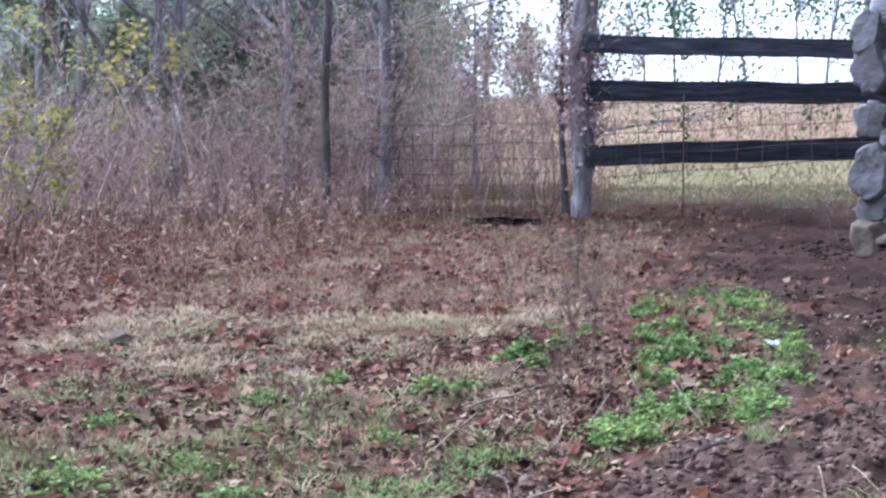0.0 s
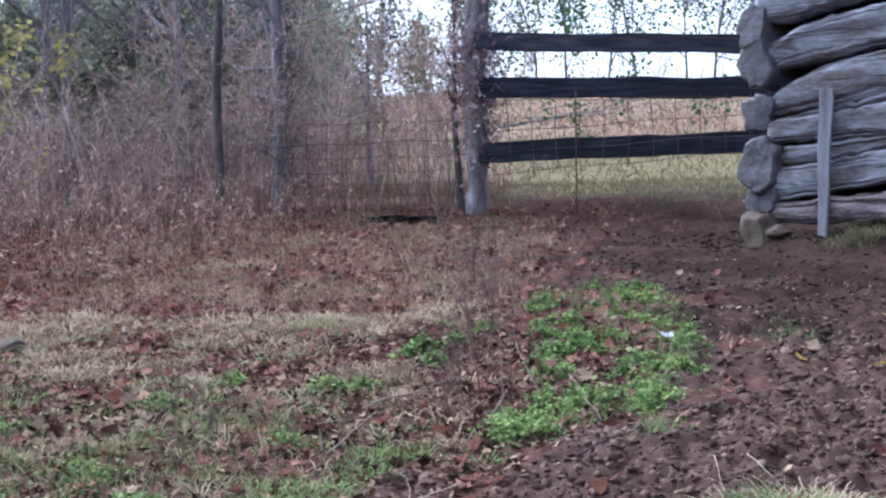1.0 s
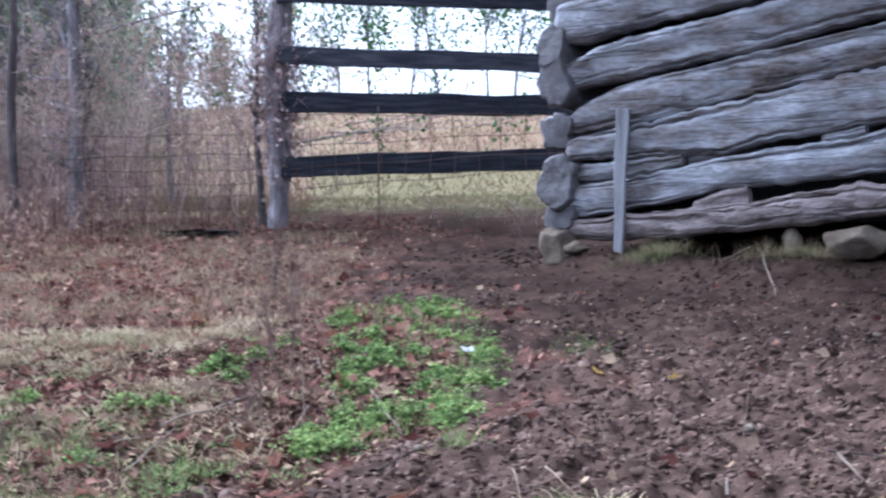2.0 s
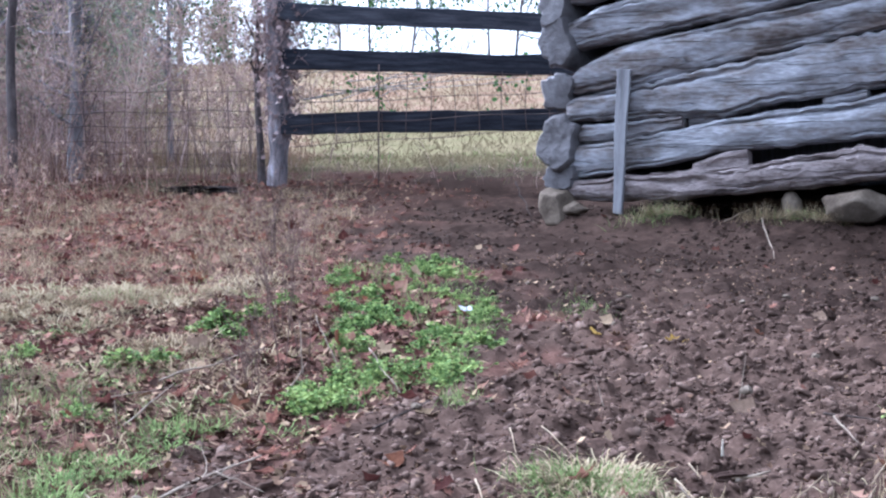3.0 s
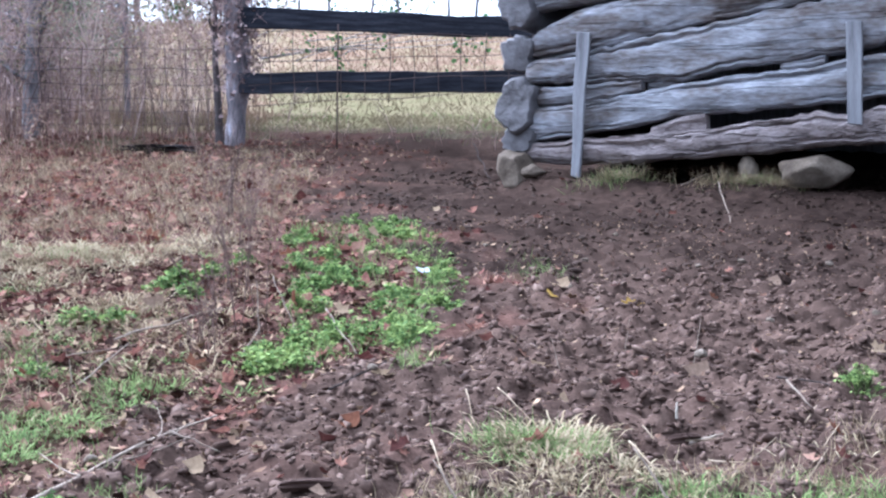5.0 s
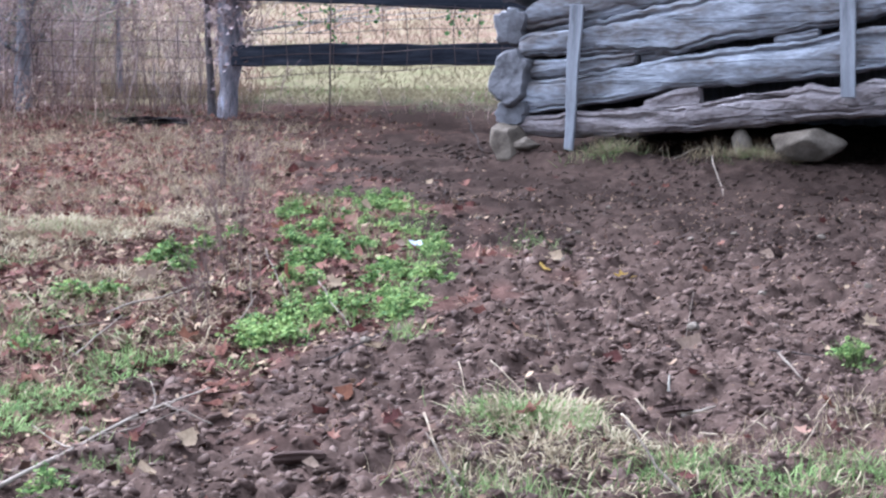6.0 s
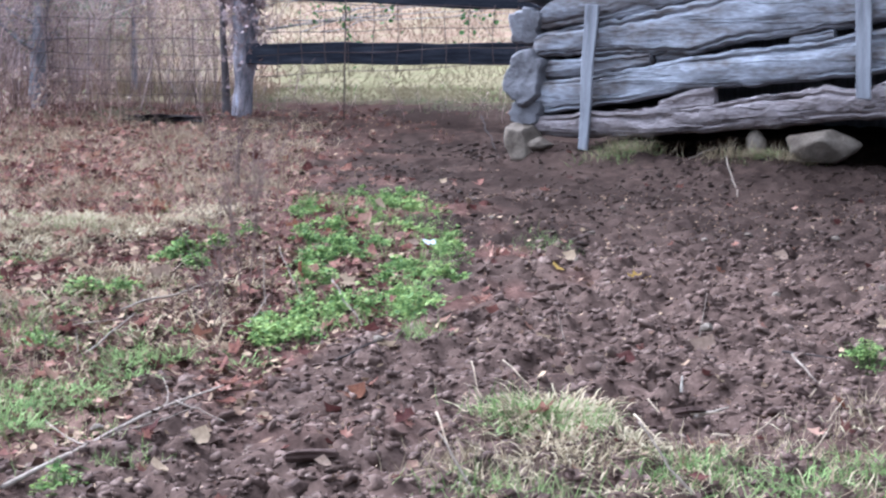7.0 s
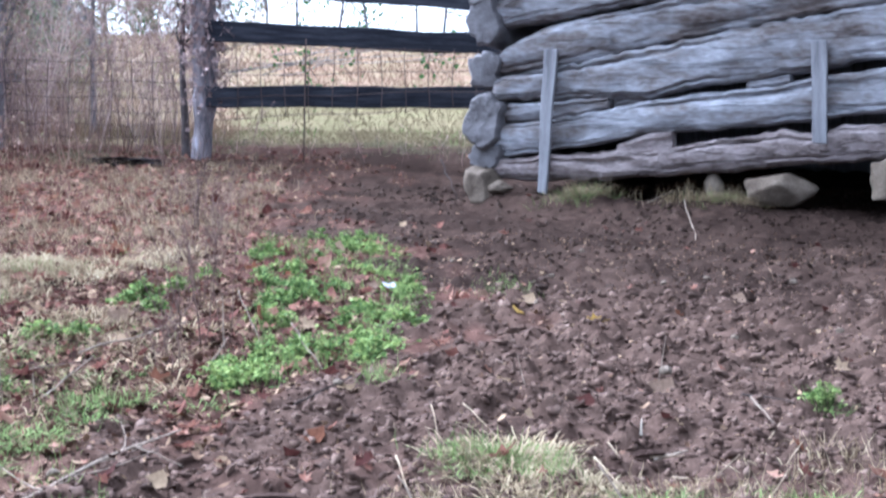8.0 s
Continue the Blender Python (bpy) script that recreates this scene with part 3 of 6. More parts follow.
def hewn_log(name, tops, bottoms, start, end, depth, seed, square=0.5, knots=4, material=None, rugged=0.07, tip=0.0, ragged=0.03, seams=3):
    """A hewn wall log along x whose upper and lower edges run through tops and bottoms; y goes into the wall."""
    r = np.random.default_rng(seed)
    length = end - start
    steps, sides = int(length / 0.03), 60
    t = np.concatenate([[0, 0.012 / length, 0.03 / length], np.linspace(0.055 / length, 1, steps - 3)])
    x = start + t * length

    def edge(points):
        px, pz = np.array(points).T
        k = (pz[-1] - pz[-3]) / (px[-1] - px[-3])
        k0 = (pz[1] - pz[0]) / (px[1] - px[0])
        return np.interp(x, px, pz) + np.clip(x - px[-1], 0, None) * k * 0.8 + np.clip(x - px[0], None, 0) * k0

    hi = edge(tops) + 0.012 + 0.6 * ragged * (ripple(x, x * 0, 0.23, seed) - 0.5) + 0.8 * ragged * (ripple(x, x * 0, 0.07, seed + 21) - 0.5)
    lo = edge(bottoms) - 0.008 + 0.6 * ragged * (ripple(x, x * 0, 0.27, seed + 1) - 0.5) + 0.8 * ragged * (ripple(x, x * 0, 0.08, seed + 22) - 0.5)
    mid, half = (hi + lo) / 2, (hi - lo) / 2
    ang = np.arange(sides) * 2 * np.pi / sides
    cy, cz = np.sign(np.cos(ang)) * np.abs(np.cos(ang)) ** square, np.sign(np.sin(ang)) * np.abs(np.sin(ang)) ** square
    xx = np.repeat(x[:, None], sides, 1)
    g = np.repeat((ang * 0.9)[None], len(x), 0)
    wave = g + 0.22 * (ripple(xx, xx * 0, 0.7, seed + 6) - 0.5)
    crack = step(ripple(xx * 0.25, wave, 0.12, seed + 3), 0.70, 0.84)
    split = step(0.06 - np.abs(ripple(xx * 0.10, wave, 0.34, seed + 7) - 0.5), 0.0, 0.045) * step(ripple(xx, g * 0, 0.6, seed + 8), 0.3, 0.55)
    grain = ripple(xx * 0.3, wave, 0.06, seed + 4) - 0.5
    chips = ripple(xx, wave, 0.11, seed + 12) - 0.5
    relief = rugged * (ripple(xx, g, 0.4, seed + 5) - 0.5) * 2 + 0.07 * (ripple(xx * 0.5, wave, 0.3, seed + 11) - 0.5) + grain * 0.10 + chips * rugged * 0.6 - crack * 0.13 - split * 0.30
    for _ in range(knots):
        kx, ka = start + r.uniform(0.03, 0.6) * length, r.uniform(3.5, 5.2)
        d = ((xx - kx) / 0.07) ** 2 + ((np.mod(ang[None] + np.pi / 2, 2 * np.pi) - np.mod(ka + np.pi / 2, 2 * np.pi)) / 0.3) ** 2
        relief += 0.16 * np.exp(-d) - 0.12 * np.exp(-d * 6)
    for _ in range(seams):
        ga, gx, run = r.uniform(2.35, 3.35), start + r.uniform(0.0, 0.4) * length, r.uniform(0.4, 1.6)
        hold = step(xx, gx - 0.1, gx + 0.15) * (1 - step(xx, gx + run, gx + run + 0.3))
        relief -= 0.34 * hold * np.exp(-((wave - ga - 0.06 * (xx - gx)) / 0.075) ** 2)
    yy = (depth / 2) * (1 + cy[None] * (1 + relief)) + 0.05 * (ripple(x, x * 0, 0.9, seed + 2) - 0.5)[:, None] + 0.05 * np.clip(-cz, 0, 1)[None]
    zz = mid[:, None] + cz[None] * half[:, None] * (1 + relief * 0.15)
    fade = 1 - 0.2 * np.exp(-(x - start) / 0.02)
    zz = mid[:, None] + (zz - mid[:, None]) * fade[:, None]
    yy = depth / 2 + (yy - depth / 2) * fade[:, None]
    xx = xx + tip * (cz * half[:1] + 0.6 * half[:1])[None] * np.exp(-(x - start) / 0.35)[:, None]
    v = np.stack([xx, yy, zz], -1)
    n = len(x)
    idx = np.arange(n * sides).reshape(n, sides)
    nxt = np.roll(idx, -1, 1)
    f = np.stack([idx[:-1], nxt[:-1], nxt[1:], idx[1:]], -1).reshape(-1, 4)
    k = n * sides
    caps = np.stack([v[0].mean(0) - [0.01, 0, 0], v[-1].mean(0) + [0.01, 0, 0]])
    a = k + 2 + np.arange(sides)
    c0 = np.stack([np.full(sides, k), np.roll(a, -1), a], -1)
    c1 = np.stack([np.full(sides, k + 1), a + sides, np.roll(a, -1) + sides], -1)
    return mesh_of(name, np.concatenate([v.reshape(-1, 3), caps, v[0], v[-1]]), [f, np.concatenate([c0, c1])], material or M_LOG)


def placed(start, along, up=Vector((0, 0, 1))):
    """A pose whose x runs along, with z as near up as may be."""
    a = along.normalized()
    y = up.cross(a).normalized()
    z = a.cross(y)
    return Matrix(((a.x, y.x, z.x, start.x), (a.y, y.y, z.y, start.y), (a.z, y.z, z.z, start.z), (0, 0, 0, 1)))


def build_barn():
    barn = tagged(empty("log_barn", (0, 0, 0)), "old log barn of grey weathered hewn logs with open chinks", "barn")
    face = placed(on_wall(0, 0), U)
    # upper and lower edge of each low front log, along the wall and up
    lower = (
        ([(0.16, 1.77), (0.28, 1.782), (0.78, 1.82), (1.29, 1.855), (1.78, 1.875), (2.25, 1.95), (2.71, 2.012), (2.98, 1.985), (3.24, 2.05)],
         [(0.16, 1.63), (0.78, 1.62), (1.29, 1.631), (1.78, 1.672), (2.25, 1.69), (2.71, 1.74), (3.24, 1.772)], 0.14, M_SILL, 0.06, 0.05, 0.03),
        ([(0.08, 2.04), (0.30, 2.09), (0.78, 2.144), (1.28, 2.213), (1.53, 2.262), (2.02, 2.318), (2.48, 2.36), (2.71, 2.378), (2.93, 2.423), (3.16, 2.445)],
         [(0.08, 1.80), (0.51, 1.852), (1.03, 1.922), (1.29, 1.96), (1.53, 2.012), (2.02, 2.039), (2.48, 2.075), (2.94, 2.113), (3.24, 2.146)], 0.07, M_LOG, 0.06, 0.1, 0.022),
        ([(0.22, 2.51), (0.51, 2.555), (1.03, 2.62), (1.53, 2.705), (2.01, 2.795), (2.48, 2.865), (2.93, 2.925), (3.23, 2.97)],
         [(0.22, 2.30), (0.51, 2.33), (1.03, 2.325), (1.53, 2.315), (1.78, 2.345), (2.01, 2.405), (2.48, 2.45), (2.93, 2.51), (3.23, 2.56)], 0.17, M_LOG, 0.10, 0.15, 0.035),
        ([(0.27, 2.80), (0.54, 2.882), (0.80, 2.952), (1.31, 3.03), (1.80, 3.114), (2.28, 3.178), (2.73, 3.239), (3.04, 3.293)],
         [(0.32, 2.57), (0.53, 2.588), (0.79, 2.60), (1.30, 2.70), (1.79, 2.795), (2.27, 2.865), (2.73, 2.925), (3.03, 2.965)], 0.14, M_LOG, 0.06, 0.75, 0.02),
        ([(0.20, 3.18), (0.54, 3.31), (0.81, 3.36), (1.06, 3.39), (1.32, 3.425), (2.5, 3.61), (3.1, 3.70)],
         [(0.27, 2.95), (0.54, 2.99), (0.80, 3.015), (1.31, 3.092), (1.80, 3.15), (2.28, 3.233), (2.51, 3.29)], 0.10, M_LOG, 0.08, 0.2, 0.025))
    for i, (tops, bottoms, start, material, rugged, tip, ragged) in enumerate(lower):
        me = hewn_log("log", tops, bottoms, start, 6.75, 0.26, 1100 + i * 37, material=material, rugged=rugged, tip=tip, ragged=ragged, square=(0.42, 0.30, 0.34, 0.32, 0.40)[i])
        part("log", me, barn, "crumbling brownish sill log" if i == 0 else "").matrix_world = face
    # centre and height of each upper front log at two places along the wall
    upper = [(3.55, 0.37, 3.95, 0.38), (3.91, 0.35, 4.29, 0.37), (4.25, 0.35, 4.61, 0.37), (4.59, 0.35, 4.94, 0.37), (4.92, 0.35, 5.26, 0.37)]
    for i, (za, ha, zb, hb) in enumerate(upper):
        me = hewn_log("log", [(0.3, za + ha / 2), (1.7, (za + zb + ha) / 2), (3.1, zb + hb / 2)], [(0.3, za - ha / 2), (1.7, (za + zb - ha) / 2), (3.1, zb - hb / 2)], 0.07 + 0.05 * math.sin(i * 2.3), 6.75, 0.26, 1300 + i * 41, rugged=0.08, tip=0.2, ragged=0.03, square=0.42)
        part("log", me, barn).matrix_world = face
    # short split pieces wedged into the chinks
    for tops, bottoms, a, b, seed, deep in (
            ([(0.25, 2.27), (0.77, 2.295), (1.25, 2.315)], [(0.25, 2.14), (0.51, 2.126), (0.77, 2.154), (1.25, 2.24)], 0.24, 1.24, 1501, 0.03),
            ([(1.30, 1.90), (1.55, 1.985), (1.80, 2.02)], [(1.30, 1.83), (1.55, 1.84), (1.80, 1.86)], 1.32, 1.80, 1511, 0.05),
            ([(1.25, 2.33), (1.5, 2.34), (1.8, 2.36)], [(1.25, 2.20), (1.5, 2.24), (1.8, 2.30)], 1.26, 1.55, 1521, 0.12),
            ([(2.35, 2.41), (2.6, 2.44), (2.9, 2.47)], [(2.35, 2.35), (2.6, 2.37), (2.9, 2.40)], 2.42, 2.78, 1531, 0.09)):
        me = hewn_log("log", tops, bottoms, a, b, 0.16, seed, knots=1, rugged=0.12, ragged=0.03, material=M_SILL if seed == 1511 else M_LOG)
        part("log", me, barn, "short split filler log").matrix_world = face @ pose(0, deep, 0)
    # logs of the side wall, whose sawn ends show at the corner
    for i, (z, h) in enumerate([(1.83, 0.24), (2.14, 0.44), (2.58, 0.34), (2.99, 0.39), (3.36, 0.38), (3.73, 0.39), (4.10, 0.38), (4.46, 0.38), (4.82, 0.37)]):
        out = 0.03 + 0.035 * math.sin(i * 2.1) - (0.03 if i > 3 else 0)
        s = 0.13 + 0.03 * math.sin(i * 1.3) - (0.05 if i == 1 else 0)
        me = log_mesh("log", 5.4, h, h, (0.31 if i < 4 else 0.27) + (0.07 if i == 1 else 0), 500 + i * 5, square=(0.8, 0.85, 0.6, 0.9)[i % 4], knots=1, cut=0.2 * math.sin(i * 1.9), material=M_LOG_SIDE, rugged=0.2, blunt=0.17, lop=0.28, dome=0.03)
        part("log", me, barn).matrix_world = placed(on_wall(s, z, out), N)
    # plain walls behind, roof out of sight
    for name, s, dist, run, along in (("back_wall", 0.0, 5.2, 6.9, U), ("end_wall", 6.75, 0.2, 5.2, N)):
        bm = block(run, 0.18, 4.0 if along is U else 4.4, 0.02)
        bmesh.ops.translate(bm, verts=bm.verts, vec=(run / 2, 0, 0))
        part(name, mesh_from(bm, name, M_BOARD), barn).matrix_world = placed(on_wall(s, 1.35 if along is U else 0.9, -dist), along)
    # unseen flat sheet added to block skylight, so the inside stays dark
    bm = block(6.4, 4.7, 0.05, 0.01)
    part("loft_floor", mesh_from(bm, "loft_floor", M_BOARD), barn).matrix_world = placed(on_wall(3.45, 3.9, -2.72), U)
    bm = block(7.6, 4.8, 0.06, 0.01)
    roof = mesh_from(bm, "roof", M_BOARD)
    for side in (0, 1):
        m = placed(on_wall(3.4, 7.5, -2.6), U)
        part("roof", roof, barn).matrix_world = m @ pose(0, 0, 0, 32 if side else -32, 0, 0) @ pose(0, 2.3 if not side else -2.3, 0)
    # upright boards nailed over the front
    for s, z0, z1, w, lean, taper in ((0.686, 1.49, 2.74, 0.125, 3.0, 0.36), (3.06, 1.91, 2.73, 0.13, -2.2, 0.12)):
        bm = block(w, 0.035, z1 - z0, 0.006, 0.012, 9, s)
        for v in bm.verts:
            v.co.x *= 1 - taper * (1 - v.co.z / (z1 - z0))
            if v.co.z < 0.03:
                v.co.z += 0.05 * noise.noise(Vector((v.co.x * 40, 2.0, s)))
        ob = part("upright_board", mesh_from(bm, "upright_board", M_BOARD), barn, "thin grey board nailed upright across the logs")
        ob.matrix_world = placed(on_wall(s, z0, 0.05), U) @ pose(0, 0, 0, 0, lean, 0)
    return barn


build_barn()


def stone(name, place, size, seed, label, group="", flat=0.0, turn=0.0, boxy=0.0):
    bm = bmesh.new()
    bmesh.ops.create_icosphere(bm, subdivisions=4, radius=0.5)
    pick = random.Random(seed)
    planes = [(Vector((pick.gauss(0, 1), pick.gauss(0, 1), pick.gauss(0, 1))).normalized(), pick.uniform(0.30, 0.42)) for _ in range(11)]
    for v in bm.verts:
        c = v.co.copy()
        c = c.lerp(c * (0.42 / max(abs(c.x), abs(c.y), abs(c.z))), boxy)
        for nrm, lim in planes:
            over = c.dot(nrm) - lim
            if over > 0:
                c -= nrm * over * 0.92
        f = 1 + 0.16 * noise.noise(c * 2.1 + Vector((seed, 0, 0))) + 0.10 * noise.noise(c * 5.0 + Vector((0, seed, 0))) + 0.04 * noise.noise(c * 12.0)
        v.co = Vector((c.x * size[0], c.y * size[1], c.z * size[2])) * f
        v.co.z = max(v.co.z, -0.38 * size[2])
    ob = new(name, mesh_from(bm, name, M_STONE, True))
    ob.matrix_world = Matrix.Translation(place) @ pose(0, 0, 0, 0, flat, turn)
    return tagged(ob, label, "stone", group)


FS = "stones under the barn sill"
stone("foundation_stone", on_wall(2.74, 1.53, -0.10), (0.66, 0.5, 0.34), 3.1, "rough grey-brown fieldstone propping the barn sill", FS, 4, 8, boxy=0.6)
stone("foundation_stone", on_wall(2.135, 1.55, -0.16), (0.17, 0.16, 0.25), 7.7, "small upright fieldstone under the barn sill", FS)
stone("foundation_stone", on_wall(3.60, 1.61, 0.02), (0.42, 0.4, 0.38), 5.3, "pale rounded fieldstone propping the barn sill", FS, -3)
stone("foundation_stone", on_wall(0.13, 1.575, 0.03), (0.36, 0.32, 0.46), 6.1, "tall pale corner stone under the lowest logs", FS, 2, 20, boxy=0.55)
stone("foundation_stone", on_wall(0.30, 1.545, 0.06), (0.26, 0.22, 0.13), 11.4, "flat pale corner stone under the lowest logs", FS, -6)

# ---------------------------------------------------------------- the fenced bay beside the barn
FY = 18.25


def build_bay():
    bay = tagged(empty("shed_bay", (0, 0, 0)), "open shed bay closed by dark plank rails and a post", "shed")
    n = 40
    z = np.linspace(1.7, 5.36, n)
    lean = np.interp(z, [1.7, 5.4], [-2.385, -2.30])
    p = np.stack([lean + 0.02 * np.sin(z * 3), np.full(n, FY), z], -1)[None]
    rad = (np.interp(z, [1.7, 2.6, 3.2], [0.122, 0.128, 0.148]) + 0.014 * np.sin(z * 5.1) + 0.010 * np.sin(z * 13))[None]
    v, f = tubes(p, rad, 14)
    part("post", mesh_of("post", v, f, M_POST), bay, "round barked cedar post")
    # turns of old wire wrapped round the post
    turn = np.linspace(0, 2 * np.pi, 25)
    for k in range(7):
        zk = 3.99 + k * 0.062 + 0.008 * math.sin(k * 2.2)
        v, f = tubes(np.stack([-2.335 + 0.163 * np.cos(turn), FY + 0.163 * np.sin(turn), zk + 0.02 * np.sin(turn + k)], -1)[None], np.full((1, 25), 0.008), 4)
        part("wire_wrap", mesh_of("wire_wrap", v, f, M_RAIL), bay, "dark wire wrapped round the post")
    for za, ha, zb, hb in ((4.765, 0.42, 4.61, 0.38), (3.94, 0.22, 3.78, 0.19), (3.39, 0.24, 3.28, 0.22), (2.625, 0.25, 2.645, 0.23)):
        a, b = Vector((-2.32, FY - 0.17, za)), Vector((1.9, FY - 0.10, za + (zb - za) * 4.2 / 3.0))
        bm = block((b - a).length, 0.05, ha, 0.008, 0.02, 14, za)
        bmesh.ops.translate(bm, verts=bm.verts, vec=((b - a).length / 2, 0, -ha / 2))
        part("rail", mesh_from(bm, "rail", M_RAIL), bay).matrix_world = placed(a, b - a)
    # gable boards above the post, cut to the slope of the lean-to
    x, i = -2.56, 0
    while x < 1.5:
        w = 0.15 + 0.03 * math.sin(i * 2.2)
        z0 = 5.21 + (x + 2.56) * 0.288
        bm = block(w - 0.008, 0.025, 1.1, 0.004, 0.006, 3, i)
        for vert in bm.verts:
            vert.co.z += vert.co.x * 0.288
        part("gable_board", mesh_from(bm, "gable_board", M_BOARD), bay).location = (x + w / 2, FY - 0.2, z0 + w * 0.14)
        x += w
        i += 1
    a, b = Vector((-2.45, FY - 0.1, 5.33)), Vector((1.7, FY - 0.1, 5.33 + 4.15 * 0.288))
    bm = block((b - a).length, 0.09, 0.16, 0.01, 0.01, 8)
    bmesh.ops.translate(bm, verts=bm.verts, vec=((b - a).length / 2, 0, 0))
    part("rafter", mesh_from(bm, "rafter", M_RAIL), bay).matrix_world = placed(a, b - a)


build_bay()


def build_wire():
    """Square-meshed field wire stapled over the rails, and finer wire on to the brush."""
    fence = tagged(empty("wire_fence", (0, 0, 0)), "sagging rusty woven-wire field fence", "fence")

    def strand(name, p, radius):
        v, f = tubes(p[None], np.full((1, len(p)), radius), 4)
        part(name, mesh_of(name, v, f, M_WIRE), fence)

    # x range, depth, first stay and gap, heights of the line wires at both ends
    bays = ((-4.9, -2.5, FY - 0.05, -4.66, 0.245, ((3.03, 3.03), (2.78, 2.80), (2.62, 2.61), (2.44, 2.44), (2.30, 2.29), (2.14, 2.15))),
            (-2.2, 1.3, FY - 0.215, -1.95, 0.279, ((3.22, 3.16), (2.85, 2.98), (2.60, 2.74), (2.36, 2.55))))
    for x0, x1, wy, first, gap, rows in bays:
        s = np.linspace(0, 1, 24)
        for za, zb in rows:
            strand("line_wire", np.stack([x0 + (x1 - x0) * s, np.full(24, wy) + 0.012 * np.sin(s * 9 + za * 7), za + (zb - za) * s + 0.012 * np.sin(s * 14 + za * 31)], -1), 0.0045)
        x, i = first, 0
        while x < x1:
            u = (x - x0) / (x1 - x0)
            low = rows[-1][0] + (rows[-1][1] - rows[-1][0]) * u - 0.03 - 0.03 * math.sin(i * 2.7)
            high = rows[0][0] + (rows[0][1] - rows[0][0]) * u + 0.03
            s = np.linspace(0, 1, 9)
            strand("stay_wire", np.stack([x + 0.012 * np.sin(s * 5 + i), np.full(9, wy + 0.009), low + s * (high - low)], -1), 0.005)
            x += gap
            i += 1
    # one thin rod driven into the soil beside the stays
    p = np.stack([np.full(6, -1.17) + 0.02 * np.linspace(0, 1, 6), np.full(6, FY - 0.24), np.linspace(1.85, 3.3, 6)], -1)
    v, f = tubes(p[None], np.full((1, 6), 0.010), 6)
    part("rod", mesh_of("rod", v, f, M_WIRE), fence, "thin rusty steel rod")


build_wire()


# ---------------------------------------------------------------- stems, thickets and trees
def stems(base, rng, length, r0, tilt, bend=0.25, seg=5):
    """n bending stems from base places: their paths and radii."""
    n = len(base)
    d = np.stack([rng.normal(0, tilt, n), rng.normal(0, tilt, n), np.ones(n)], -1)
    d /= np.linalg.norm(d, axis=1, keepdims=True)
    side = np.stack([rng.normal(0, bend, n), rng.normal(0, bend, n), rng.normal(0, bend * 0.4, n)], -1)
    s = np.linspace(0, 1, seg)
    length = np.broadcast_to(np.asarray(length, float), (n,))
    p = base[:, None] + (d[:, None] * s[None, :, None] + side[:, None] * (s ** 2)[None, :, None]) * length[:, None, None]
    p += rng.normal(0, 0.012, p.shape) * length[:, None, None] * (s > 0)[None, :, None]
    r = np.broadcast_to(np.asarray(r0, float), (n,))[:, None] * (1 - 0.75 * s)[None]
    return p, r


def offshoots(p, r, per, rng, share, spread, seg=4, low=0.3, lift=0.5, thick=0.55):
    """Side twigs off stems."""
    n, s, _ = p.shape
    who = np.repeat(np.arange(n), per)
    t = rng.uniform(low, 0.97, len(who)) * (s - 1)
    i = np.minimum(t.astype(int), s - 2)
    u = (t - i)[:, None]
    b = p[who, i] * (1 - u) + p[who, i + 1] * u
    own = p[who, -1] - p[who, 0]
    size = np.linalg.norm(own, axis=1, keepdims=True)
    d = own / size * lift + rng.normal(0, spread, (len(who), 3))
    d /= np.linalg.norm(d, axis=1, keepdims=True)
    L = size * share * rng.uniform(0.45, 1.1, (len(who), 1)) * (1.15 - (t / (s - 1))[:, None] * 0.6)
    q = np.linspace(0, 1, seg)
    bend = rng.normal(0, 0.22, (len(who), 3))
    bend[:, 2] += 0.12
    path = b[:, None] + (d[:, None] * q[None, :, None] + bend[:, None] * (q ** 2)[None, :, None]) * L[:, None]
    rad = (r[who, i] * thick)[:, None] * (1 - 0.7 * q)[None]
    return path, rad


def thicket(name, label, count, xr, yr, length, radius, seed, material, per=5, keep=None, fuzz=0):
    rng = np.random.default_rng(seed)
    x, y = rng.uniform(*xr, count), rng.uniform(*yr, count)
    if keep is not None:
        ok = keep(x, y)
        x, y = x[ok], y[ok]
    base = lay(x, y, -0.03)
    L = rng.uniform(*length, len(x))
    p, r = stems(base, rng, L, rng.uniform(*radius, len(x)), 0.26, 0.32)
    a, ar = offshoots(p, r, per, rng, 0.4, 0.5)
    b, br = offshoots(a, ar, 2, rng, 0.55, 0.5, seg=3)
    ob = new(name, mesh_of(name, *joined([tubes(p, r), tubes(a, np.maximum(ar, 0.0022)), tubes(b, np.maximum(br, 0.002))]), material))
    if fuzz:
        ends = np.concatenate([a.reshape(-1, 3), b.reshape(-1, 3)])
        c = ends[rng.integers(0, len(ends), fuzz)] + rng.normal(0, 0.03, (fuzz, 3))
        part("dry_leaves", mesh_of("dry_leaves", *strewn(SPRAY, c, spin(fuzz, rng, 0.8), rng.uniform(0.03, 0.085, fuzz)), M_FUZZ), ob, "pinkish tan withered leaves")
    return tagged(ob, label, "brush", kind="stuff")


